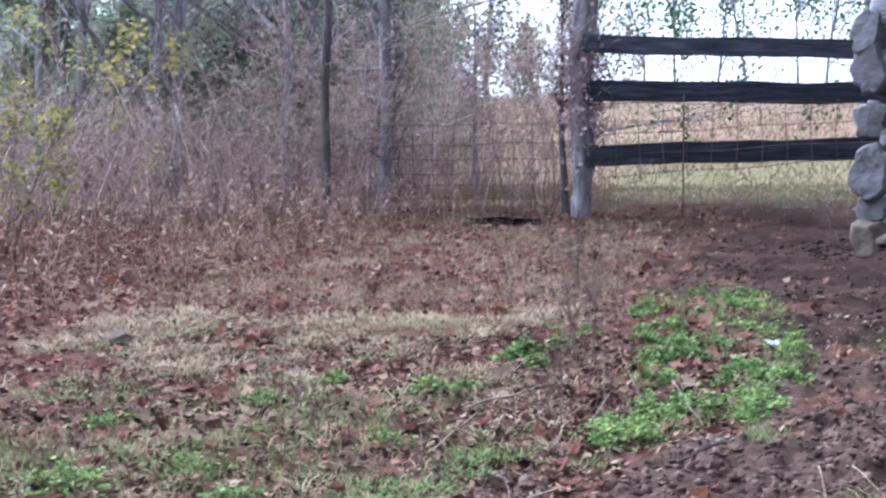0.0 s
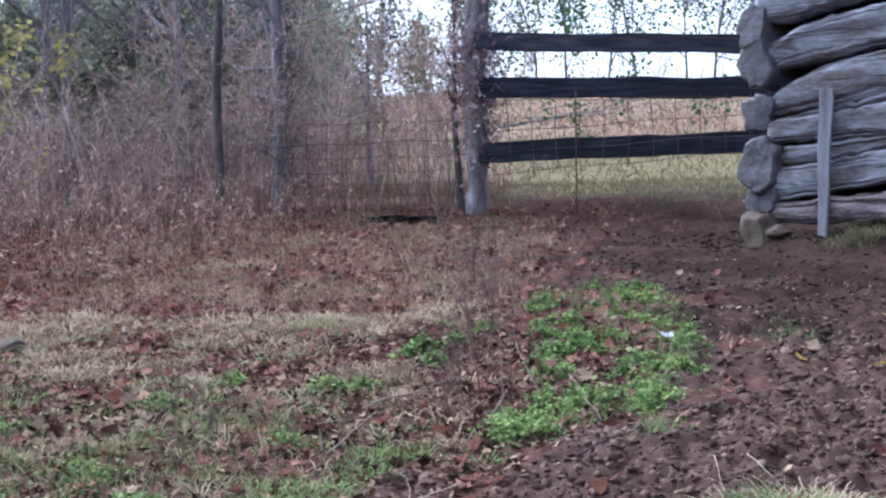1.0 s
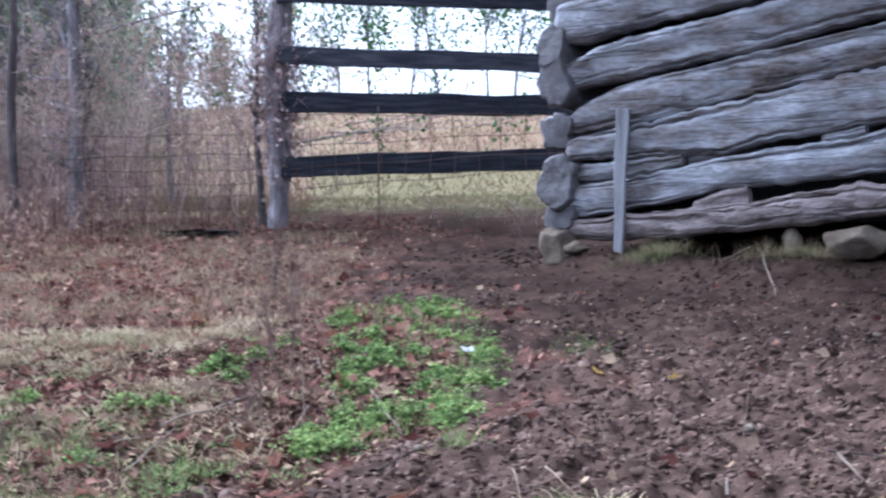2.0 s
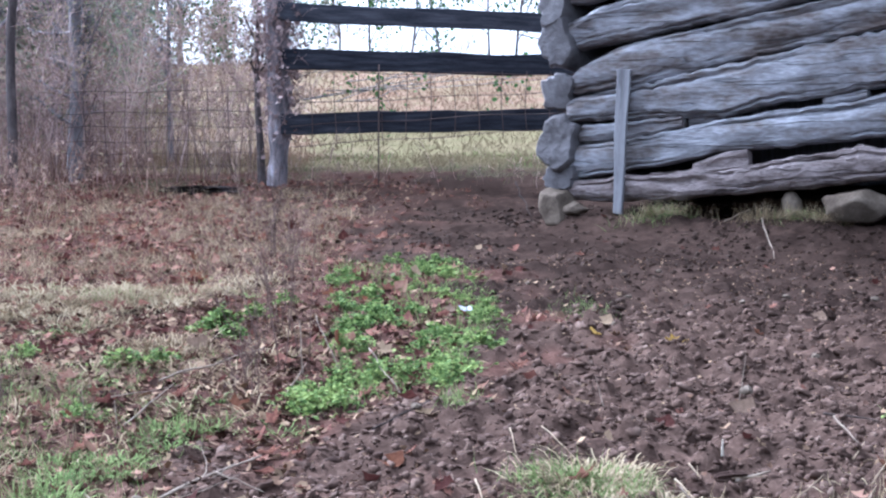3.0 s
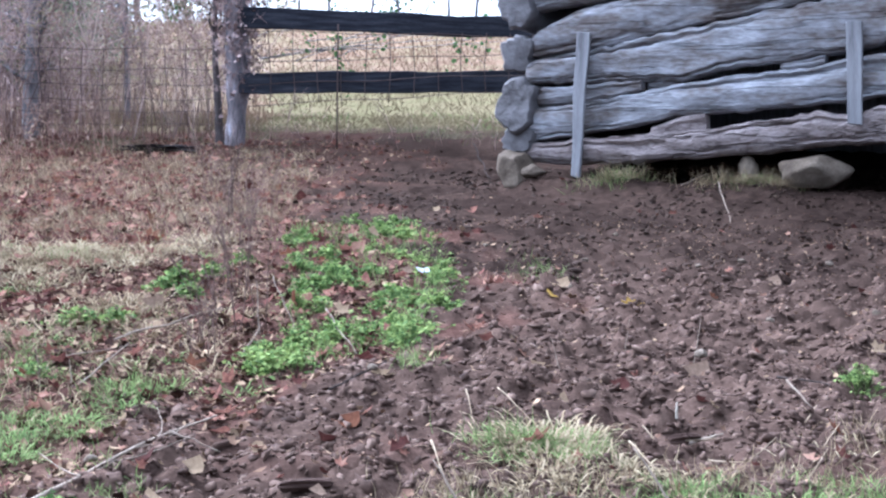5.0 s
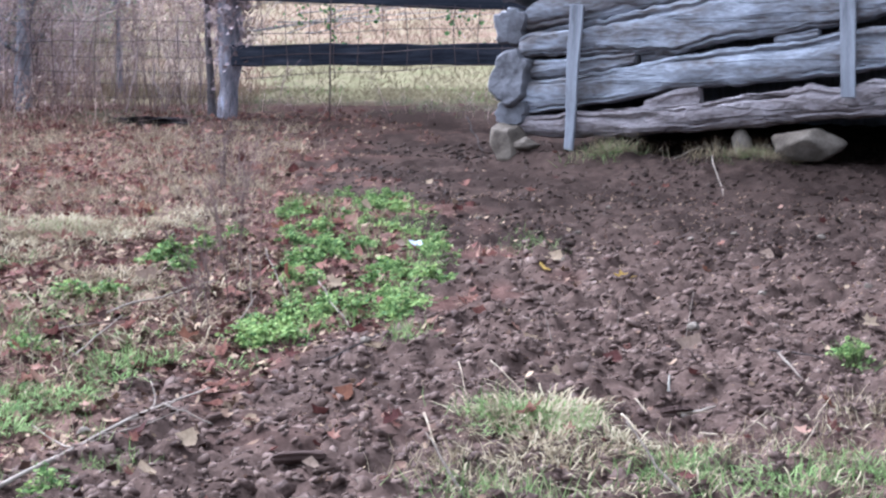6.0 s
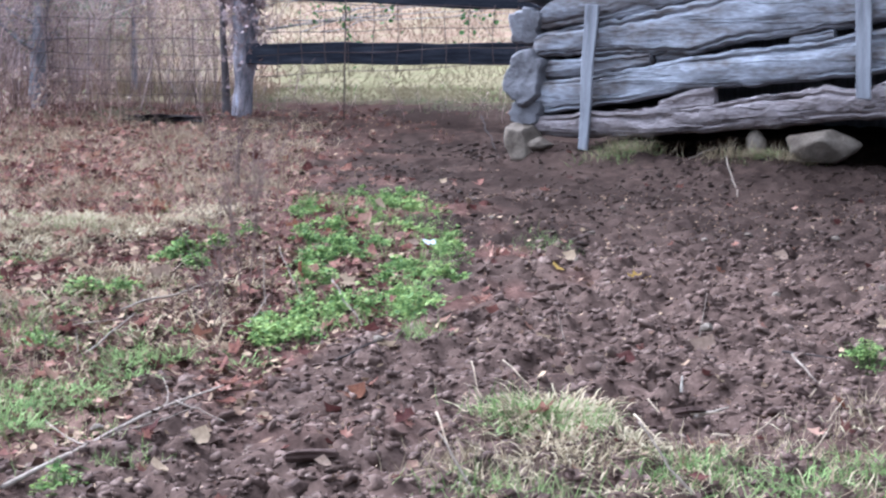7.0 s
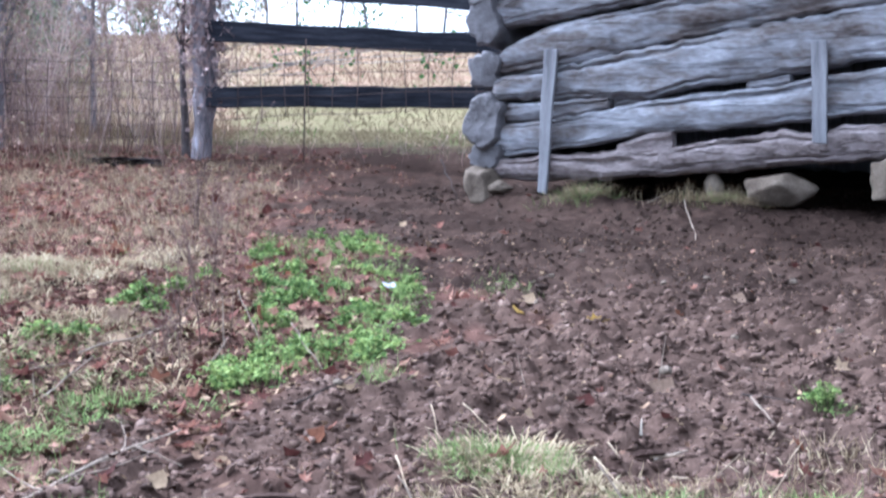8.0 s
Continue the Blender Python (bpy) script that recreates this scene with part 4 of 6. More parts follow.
def tree(name, base, tall, radius, seed, label, limbs=9, lean=(0, 0), leaf=None, count=0, size=0.1, group="", fork=0.45, reach=0.42, low=0.35, twigs=(7, 5), drop=0.0, spread=0.5, bark=None):
    """A bare or leafy tree: tapered trunk, limbs, twigs and a loose crown."""
    bark = bark or M_BARK
    rng = np.random.default_rng(seed)
    s = np.linspace(0, 1, 16)
    b = np.array(base)
    p = b + np.stack([lean[0] * tall * s ** 1.4 + 0.02 * tall * (ripple(s * 9, s * 0, 1.7, seed) - 0.5), lean[1] * tall * s + 0.02 * tall * (ripple(s * 9, s * 0, 1.7, seed + 3) - 0.5), tall * s - 0.1], -1)
    r = radius * (1 - 0.82 * s ** 0.9) * (1 + 0.25 * np.exp(-s * 25))
    p, r = p[None], r[None]
    l1, r1 = offshoots(p, r, limbs, rng, reach, 0.42, seg=7, low=low, lift=0.75, thick=0.6)
    l2, r2 = offshoots(l1, r1, twigs[0], rng, 0.5, spread, seg=5, low=0.2)
    l3, r3 = offshoots(l2, r2, twigs[1], rng, 0.5, 0.6, seg=3, low=0.15)
    top = tagged(empty(name, base), label, "tree", group)
    inv = Matrix.Translation(-Vector(base))

    def sub(kind, arrays, material):
        me = mesh_of(kind, *arrays, material)
        me.transform(inv)
        return part(kind, me, top)

    sub("trunk", tubes(p, r, 9), bark)
    sub("branchwork", joined([tubes(l1, np.maximum(r1, 0.006), 5), tubes(l2, np.maximum(r2, 0.004), 3), tubes(l3, np.maximum(r3, 0.003), 3)]), bark)
    if leaf is not None and count:
        ends = np.concatenate([l2.reshape(-1, 3), l3.reshape(-1, 3)])
        hubs = ends[rng.integers(0, len(ends), max(8, count // 42))]
        pick = hubs[rng.integers(0, len(hubs), count)] + rng.normal(0, size * 2.0, (count, 3))
        pick[:, 2] -= np.abs(rng.normal(0, drop, count)) if drop else 0
        shape = SPRAY if leaf is M_CEDAR else round_leaf(5, 0.1)
        sub("crown", strewn(shape, pick, spin(count, rng, 0.9), size * rng.uniform(0.6, 1.4, count)), leaf)
    return top


def cedar(base, tall, wide, seed, label):
    """A dense evergreen: trunk and many drooping sprays in an uneven cone."""
    rng = np.random.default_rng(seed)
    top = tagged(empty("evergreen_tree", base), label, "tree", "evergreens behind the thicket")
    s = np.linspace(0, 1, 8)
    p = np.stack([0 * s, 0 * s, tall * s - 0.1], -1)[None]
    part("trunk", mesh_of("trunk", *tubes(p, (0.14 * (1 - 0.9 * s))[None], 7), M_BARK), top)
    nb = 90
    t = rng.uniform(0.06, 0.98, nb)
    yaw = rng.uniform(0, 2 * np.pi, nb)
    L = wide * (1 - t ** 1.6) ** 0.8 * rng.uniform(0.4, 1.25, nb) + 0.15
    q = np.linspace(0, 1, 5)
    d = np.stack([np.cos(yaw), np.sin(yaw), rng.uniform(-0.1, 0.5, nb)], -1)
    bp = np.stack([0 * t, 0 * t, t * tall], -1)[:, None] + d[:, None] * q[None, :, None] * L[:, None, None]
    part("branchwork", mesh_of("branchwork", *tubes(bp, np.full((nb, 5), 0.018) * (1.2 - q)[None], 3), M_BARK), top)
    n = 9500
    who = rng.integers(0, nb, n)
    u = rng.uniform(0.15, 1.05, n)[:, None]
    c = bp[who, 0] + (bp[who, -1] - bp[who, 0]) * u + rng.normal(0, 0.13, (n, 3)) * (0.4 + L[who])[:, None] * 0.8
    part("crown", mesh_of("crown", *strewn(SPRAY, c, spin(n, rng, 0.7), rng.uniform(0.10, 0.28, n)), M_CEDAR), top)
    return top


thicket("brush_thicket", "dense leafless brown brush and briars along the fence", 1150, (-12.5, -2.75), (17.6, 24.0), (0.6, 1.9), (0.004, 0.012), 11, M_TWIG, per=4, fuzz=12000, keep=lambda x, y: ((y > 18.55 - 0.25 * np.clip(-x - 6.5, 0, 9)) | (x < -6.2)) & ((x < -4.8) | (ripple(x * 7, y * 7, 0.5, 5) < 0.12)))
thicket("low_briars", "knee-high brown briars and weed stalks in the leaf mould", 1250, (-11.0, -3.2), (8.8, 18.5), (0.25, 0.85), (0.0025, 0.006), 12, M_BRIAR, per=3, fuzz=2600, keep=lambda x, y: x < -3.0 - (18.5 - y) * 0.19 - 0.6 * ripple(x, y, 1.0, 77))
thicket("hedge_brush", "leafless brush along the far edge of the pasture", 260, (-26, 14), (40, 50), (1.0, 2.6), (0.01, 0.02), 13, M_TWIG, per=4)

thicket("tall_shrubs", "tall leafless mauve-brown shrubs behind the wire fence", 82, (-5.0, -2.7), (18.8, 22.4), (1.5, 3.6), (0.004, 0.010), 14, M_TWIG_PALE, per=7, fuzz=9000)
thicket("tall_brush", "tall thin leafless stems tangled among the young trees", 95, (-11.5, -5.2), (18.9, 23.5), (1.8, 3.6), (0.004, 0.009), 16, M_TWIG, per=6, fuzz=4000)
thicket("vine_tangle", "dead vines tangled round the forked tree", 30, (-5.6, -4.5), (19.0, 19.7), (1.6, 4.2), (0.004, 0.008), 17, M_TWIG_PALE, per=6, fuzz=1200)
thicket("fence_weeds", "short brown weed stalks along the foot of the rails", 45, (-3.4, 1.6), (17.9, 19.6), (0.12, 0.5), (0.002, 0.004), 15, M_TWIG, per=3)


def build_briar():
    """A bare briar cane lying through the rails, with a few green leaves."""
    rng = np.random.default_rng(97)
    top = tagged(empty("briar", (0, 0, 0)), "bare briar canes with few green leaves behind the rails", "briar")
    n = 9
    s = np.linspace(0, 1, 9)
    x0, x1 = rng.uniform(-2.3, -1.2, n), rng.uniform(-0.9, 1.2, n)
    z0, z1 = rng.uniform(2.9, 3.3, n), rng.uniform(2.95, 3.6, n)
    sag = rng.uniform(-0.12, 0.12, n)
    p = np.stack([x0[:, None] + (x1 - x0)[:, None] * s, FY + 0.2 + rng.uniform(0, 0.3, n)[:, None] + 0 * s[None], z0[:, None] + (z1 - z0)[:, None] * s + sag[:, None] * np.sin(s * 3.1)], -1)
    a, ar = offshoots(p, np.full((n, 9), 0.008), 6, rng, 0.22, 0.5)
    part("cane", mesh_of("cane", *joined([tubes(p, np.full((n, 9), 0.007) * (1.1 - 0.7 * s)), tubes(a, np.maximum(ar * 0.7, 0.003))]), M_BARK), top)
    hubs = np.array([(-1.2, 3.1), (-0.62, 3.15), (0.3, 3.1), (-1.1, 2.7), (0.55, 3.25), (-0.6, 3.35), (-1.6, 3.2)])
    k = 190
    h = hubs[rng.integers(0, len(hubs), k)]
    c = np.stack([h[:, 0] + rng.normal(0, 0.09, k), FY + 0.3 + rng.normal(0, 0.08, k), h[:, 1] + rng.normal(0, 0.13, k)], -1)
    part("foliage", mesh_of("foliage", *strewn(round_leaf(6, 0.12), c, spin(k, rng, 0.8), rng.uniform(0.035, 0.07, k)), M_HEDGE_LEAF), top)


build_briar()
def bent_sapling():
    """A slim trunk that kinks to one side above the brush, with a second thin leader."""
    rng = np.random.default_rng(21)
    base = at(-5.49, 18.15)
    o = np.array(base)
    way = np.array([(-5.49, o[2] - 0.1), (-5.48, 2.8), (-5.47, 3.8), (-5.44, 4.6), (-5.45, 5.0), (-5.53, 5.3), (-5.66, 5.62), (-5.8, 5.95), (-5.9, 6.5)])
    t, q = np.linspace(0, 8, 25), np.arange(9)
    p = np.stack([np.interp(t, q, way[:, 0]) + 0.012 * np.sin(t * 3), np.full(25, o[1]), np.interp(t, q, way[:, 1])], -1)
    r = np.linspace(0.062, 0.026, 25)
    u = np.linspace(0, 1, 10)
    lead = np.stack([-5.45 + 0.35 * u ** 1.3, o[1] + 0.1 * u, 4.9 + 1.3 * u], -1)
    top = tagged(empty("sapling", base), "slim dark leafless sapling kinked above the brush", "tree")
    part("trunk", mesh_of("trunk", *tubes((p - o)[None], r[None], 9), M_DARK_BARK), top)
    low, lr = offshoots(p[None], r[None], 9, rng, 0.22, 0.5, seg=6, low=0.5, lift=0.6, thick=0.4)
    twig, tr = offshoots(low, lr, 5, rng, 0.5, 0.5, seg=4)
    part("branchwork", mesh_of("branchwork", *joined([tubes((lead - o)[None], np.linspace(0.024, 0.008, 10)[None], 5), tubes(low - o, np.maximum(lr, 0.006), 4), tubes(twig - o, np.maximum(tr, 0.004))]), M_DARK_BARK), top)


bent_sapling()
tree("sapling", at(-2.60, 18.5), 3.0, 0.055, 23, "thin brown leafless sapling beside the fence post", limbs=7, lean=(-0.01, 0), low=0.4, reach=0.35, bark=M_DARK_BARK)
def forked_tree():
    """A trunk that parts into two leaders, wound with withered vines."""
    rng = np.random.default_rng(22)
    base = at(-5.0, 19.3)
    o = np.array(base)

    def limb(points, ra, rb):
        q = np.arange(len(points))
        t = np.linspace(0, len(points) - 1, 22)
        xz = np.array(points)
        p = np.stack([np.interp(t, q, xz[:, 0]) + 0.02 * np.sin(t * 4 + ra * 90), o[1] + 0.05 * np.sin(t * 2), np.interp(t, q, xz[:, 1])], -1)
        return p, np.linspace(ra, rb, 22)

    ways = [limb(w, ra, rb) for w, ra, rb in (
        ([(-5.02, o[2] - 0.1), (-5.02, 3.3), (-5.0, 4.85)], 0.11, 0.075),
        ([(-5.0, 4.75), (-5.16, 5.15), (-5.28, 5.55), (-5.42, 6.1), (-5.5, 7.2)], 0.062, 0.018),
        ([(-5.0, 4.75), (-4.86, 4.98), (-4.58, 5.2), (-4.1, 5.66), (-3.78, 6.02)], 0.058, 0.012),
        ([(-5.01, 4.1), (-5.25, 4.6), (-5.7, 5.3), (-5.85, 6.0)], 0.035, 0.010))]
    paths = np.stack([p for p, _ in ways])
    radii = np.stack([r for _, r in ways])
    top = tagged(empty("forked_tree", base), "grey forked tree wound with withered vines", "tree")
    part("trunk", mesh_of("trunk", *tubes(paths[:1] - o, radii[:1], 10), M_BARK), top)
    for i in (1, 2, 3):
        part("limb", mesh_of("limb", *tubes(paths[i:i + 1] - o, radii[i:i + 1], 8), M_BARK), top)
    a1, r1 = offshoots(paths, radii, 22, rng, 0.28, 0.45, seg=6, low=0.25, lift=0.7, thick=0.35)
    a2, r2 = offshoots(a1, r1, 7, rng, 0.5, 0.5, seg=4, low=0.2)
    a3, r3 = offshoots(a2, r2, 4, rng, 0.5, 0.6, seg=3, low=0.2)
    part("branchwork", mesh_of("branchwork", *joined([tubes(a1 - o, np.maximum(r1, 0.006), 4), tubes(a2 - o, np.maximum(r2, 0.004)), tubes(a3 - o, np.maximum(r3, 0.003))]), M_BARK), top)
    ends = np.concatenate([a2.reshape(-1, 3), a3.reshape(-1, 3)]) - o
    c = ends[rng.integers(0, len(ends), 1500)] + rng.normal(0, 0.06, (1500, 3))
    part("crown", mesh_of("crown", *strewn(round_leaf(5, 0.1), c, spin(1500, rng, 0.9), rng.uniform(0.025, 0.055, 1500)), M_OLIVE), top, "thin olive-brown withered leaves")


forked_tree()
for i, (x, y, tall, rad) in enumerate(((-8.3, 20.5, 6.5, 0.065), (-9.6, 22.5, 7.0, 0.085), (-7.2, 22.0, 6.0, 0.08), (-6.5, 24.0, 6.5, 0.09), (-11.3, 23.5, 7.5, 0.10), (-10.0, 19.6, 5.5, 0.07), (-4.5, 22.6, 3.4, 0.05), (-7.8, 25.0, 7.0, 0.11), (-10.4, 25.6, 7.4, 0.07), (-9.3, 26.6, 7.2, 0.06), (-11.9, 26.2, 7.5, 0.07), (-8.1, 24.4, 6.4, 0.05))):
    tree("bare_tree", at(x, y), tall, rad, 30 + i, "grey leafless young tree in the thicket", limbs=12 if i < 8 else 20, low=0.15, reach=0.5, twigs=(9, 6), group="bare trees in the thicket", lean=(0.03 * math.sin(i * 2.0), 0))
for i, (x, y, tall, wide) in enumerate(((-8.9, 27.5, 4.4, 2.1), (-11.2, 28.5, 4.0, 2.5), (-14.0, 27.0, 4.3, 2.4), (-7.7, 31.0, 5.4, 1.6), (-12.4, 32.5, 4.3, 2.8), (-10.6, 33.0, 4.2, 2.8), (-16, 30, 4.9, 2.6), (-7.1, 26.0, 5.7, 1.5), (-9.0, 25.2, 3.2, 1.7), (-10.8, 24.8, 3.1, 1.8), (-12.6, 25.0, 3.3, 1.8), (-18, 33, 5.4, 2.8), (-11, 38, 4.4, 3.2), (-14, 38, 4.5, 3.2))):
    cedar(at(x, y), tall, wide, 60 + i, "dull green evergreen standing behind the leafless brush")
for i in range(15):
    x, y, tall = -12.5 + i * 1.15 + 0.5 * math.sin(i * 3.1), 48 + 2.2 * math.sin(i * 1.9), (3.0 if i < 6 else 7.4) + 0.6 * math.sin(i * 2.7)
    tree("hedgerow_tree", at(x, y), tall, 0.042, 80 + i, "thin hedgerow tree with sparse dark green leaves", limbs=18 if i < 6 else 26, leaf=M_HEDGE_LEAF, count=1400 if i < 6 else 1700, size=0.105, low=0.08, reach=0.48, lean=(0.22 * math.sin(i * 4.3), 0), group="hedgerow trees past the pasture", drop=0.7)



# vine round the post
def build_vine():
    rng = np.random.default_rng(91)
    n = 130
    z = rng.uniform(2.5, 4.2, n)
    ang = rng.uniform(0, 2 * np.pi, n)
    rad = 0.16 + 0.10 * rng.random(n)
    base = np.stack([-2.36 + np.cos(ang) * rad, FY + np.sin(ang) * rad - 0.02, z], -1)
    p, r = stems(base, rng, rng.uniform(0.12, 0.42, n), 0.006, 0.4, 0.5)
    a, ar = offshoots(p, r, 3, rng, 0.5, 0.6)
    top = tagged(empty("dead_vine", (0, 0, 0)), "dead brown vine clinging round the fence post", "vine")
    part("stemwork", mesh_of("stemwork", *joined([tubes(p, r), tubes(a, np.maximum(ar, 0.003))]), M_VINE), top)
    k = 900
    z = rng.normal(3.45, 0.42, k)
    ang = rng.uniform(0, 2 * np.pi, k)
    rad = 0.15 + np.abs(rng.normal(0, 0.09, k))
    c = np.stack([-2.34 + np.cos(ang) * rad, FY - 0.03 + np.sin(ang) * rad, z], -1)
    part("dry_leaves", mesh_of("dry_leaves", *strewn(lobed_leaf(3, 0.3, 5), c, spin(k, rng, 0.9), rng.uniform(0.04, 0.085, k)), M_VINE), top)


build_vine()


# the yellow-leaved shrub
def build_shrub():
    rng = np.random.default_rng(95)
    base = lay(rng.normal(-7.5, 0.42, 22), rng.normal(13.6, 0.4, 22))
    p, r = stems(base, rng, rng.uniform(1.2, 2.3, 22), 0.011, 0.25, 0.25)
    a, ar = offshoots(p, r, 7, rng, 0.4, 0.5)
    b, br = offshoots(a, ar, 3, rng, 0.5, 0.5, seg=3)
    top = tagged(empty("yellow_shrub", (0, 0, 0)), "thin shrub with yellowing autumn leaves", "shrub")
    part("stemwork", mesh_of("stemwork", *joined([tubes(p, r), tubes(a, ar), tubes(b, np.maximum(br, 0.002))]), M_TWIG), top)
    k = 1900
    ends = np.concatenate([a.reshape(-1, 3), b.reshape(-1, 3)])
    hubs = ends[rng.integers(0, len(ends), 85)]
    c = hubs[rng.integers(0, 85, k)] + rng.normal(0, 0.075, (k, 3))
    part("foliage", mesh_of("foliage", *strewn(round_leaf(6, 0.15), c, spin(k, rng, 0.7), rng.uniform(0.03, 0.075, k)), M_YELLOW), top)


build_shrub()


# ---------------------------------------------------------------- ground cover
def scatter(n, xr, yr, seed, keep):
    rng = np.random.default_rng(seed)
    x, y = rng.uniform(*xr, n), rng.uniform(*yr, n)
    ok = rng.random(n) < keep(x, y)
    return x[ok], y[ok], rng


def leaf_litter():
    parts = []
    for k, (seed, n, shape) in enumerate(((201, 15000, lobed_leaf(5, 0.35, 1)), (202, 12000, lobed_leaf(3, 0.5, 2, 0.25)), (203, 5000, lobed_leaf(7, 0.2, 3, 0.55)))):
        x, y, rng = scatter(n, (-9.0, 3.0), (3.8, 19.5), seed, lambda x, y: np.clip(0.20 + 0.42 * step(y, 6.8, 9) * step(-x, 1.2, 2.5) + 0.35 * ripple(x, y, 0.7, 17), 0, 1) * (1 - 0.955 * mud_cover(x, y)) * (1 - 0.8 * wet_shade_cover(x, y)) * (1 - 0.5 * step(y, 12, 15) * step(x, -4.6, -3.6)))
        size = rng.uniform(0.03, 0.075, len(x)) + 0.07 * rng.random(len(x)) ** 5
        parts.append(strewn(shape, lay(x, y, 0.012), spin(len(x), rng, 0.45), size))
    tagged(new("leaf_litter", mesh_of("leaf_litter", *joined(parts), M_LEAF_DRY)), "scattered brown and russet fallen leaves on the soil", "leaves", kind="stuff")


leaf_litter()


def grass(name, label, material, specs, seed):
    parts = []
    for i, (n, xr, yr, length, width, tilt, keep) in enumerate(specs):
        x, y, rng = scatter(n, xr, yr, seed + i, keep)
        parts.append(blades(lay(x, y, -0.004), rng, rng.uniform(*length, len(x)), width, tilt))
    tagged(new(name, mesh_of(name, *joined(parts), material)), label, "grass", kind="stuff")


# clumps: plan place, spread, blades, length
DRY_CLUMPS = [(0.35, 5.0, 0.12, 0.12, 250, 0.07), (0.1, 4.55, 0.12, 0.08, 300, 0.08), (0.75, 4.75, 0.2, 0.15, 300, 0.07), (1.2, 4.75, 0.25, 0.15, 300, 0.07), (1.5, 5.2, 0.12, 0.1, 200, 0.09),
              (1.55, 13.15, 0.16, 0.05, 260, 0.17), (2.35, 12.78, 0.16, 0.05, 260, 0.15), (2.75, 12.6, 0.16, 0.05, 260, 0.15), (-2.9, 5.7, 0.3, 0.3, 700, 0.07), (-2.2, 8.9, 0.25, 0.2, 700, 0.10), (-3.0, 9.1, 0.3, 0.3, 700, 0.10), (-2.0, 9.2, 0.2, 0.15, 500, 0.11)]
GREEN_CLUMPS = [(0.27, 5.12, 0.08, 0.08, 350, 0.085), (0.42, 5.0, 0.1, 0.1, 300, 0.09), (-1.45, 5.05, 0.08, 0.10, 200, 0.10), (-1.40, 5.5, 0.10, 0.08, 130, 0.08), (-1.08, 5.95, 0.06, 0.06, 110, 0.09), (-1.25, 5.85, 0.06, 0.06, 110, 0.09), (0.72, 4.5, 0.13, 0.10, 300, 0.09),
                (1.25, 4.5, 0.10, 0.08, 220, 0.10), (1.65, 6.0, 0.03, 0.06, 90, 0.08), (-0.08, 6.2, 0.05, 0.09, 130, 0.09), (0.6, 8.8, 0.08, 0.25, 200, 0.07), (-2.3, 5.9, 0.25, 0.22, 700, 0.08), (-3.0, 5.5, 0.3, 0.25, 800, 0.09), (-1.9, 6.5, 0.22, 0.22, 500, 0.07), (0.2, 4.32, 0.14, 0.06, 220, 0.09),
                (-0.95, 4.6, 0.06, 0.05, 110, 0.05), (1.5, 13.1, 0.2, 0.05, 160, 0.13), (2.6, 12.62, 0.2, 0.05, 100, 0.12), (-2.2, 9.2, 0.16, 0.12, 260, 0.09), (1.0, 4.25, 0.16, 0.1, 200, 0.09), (-1.6, 7.2, 0.2, 0.2, 180, 0.06), (-2.6, 6.6, 0.3, 0.3, 400, 0.07), (-1.75, 5.6, 0.15, 0.15, 260, 0.08)]


def clumps(name, label, material, spots, seed):
    rng = np.random.default_rng(seed)
    parts = []
    for x, y, rx, ry, n, length in spots:
        px, py = x + rng.normal(0, rx, n), y + rng.normal(0, ry, n)
        parts.append(blades(lay(px, py, -0.004), rng, length * rng.uniform(0.4, 1.35, n), 0.0034, 0.6))
    tagged(new(name, mesh_of(name, *joined(parts), material)), label, "grass", kind="stuff")


_tufts = np.random.default_rng(77)
for _ in range(70):
    DRY_CLUMPS.append((_tufts.uniform(-4.5, -1.2), _tufts.uniform(4.8, 7.8), 0.07, 0.08, int(_tufts.uniform(15, 50)), _tufts.uniform(0.06, 0.11)))
    _x, _y = _tufts.uniform(-3.6, -1.0), _tufts.uniform(4.6, 7.6)
    if _ % 2 or _y < 5.6:
        GREEN_CLUMPS.append((_x, _y, 0.07, 0.07, int(_tufts.uniform(12, 45)), _tufts.uniform(0.05, 0.09)))


for _ in range(300):
    _y = _tufts.uniform(10.0, 17.5)
    DRY_CLUMPS.append((_tufts.uniform(-0.42 * _y, -1.2), _y, 0.12, 0.16, int(_tufts.uniform(20, 60)), _tufts.uniform(0.09, 0.18)))


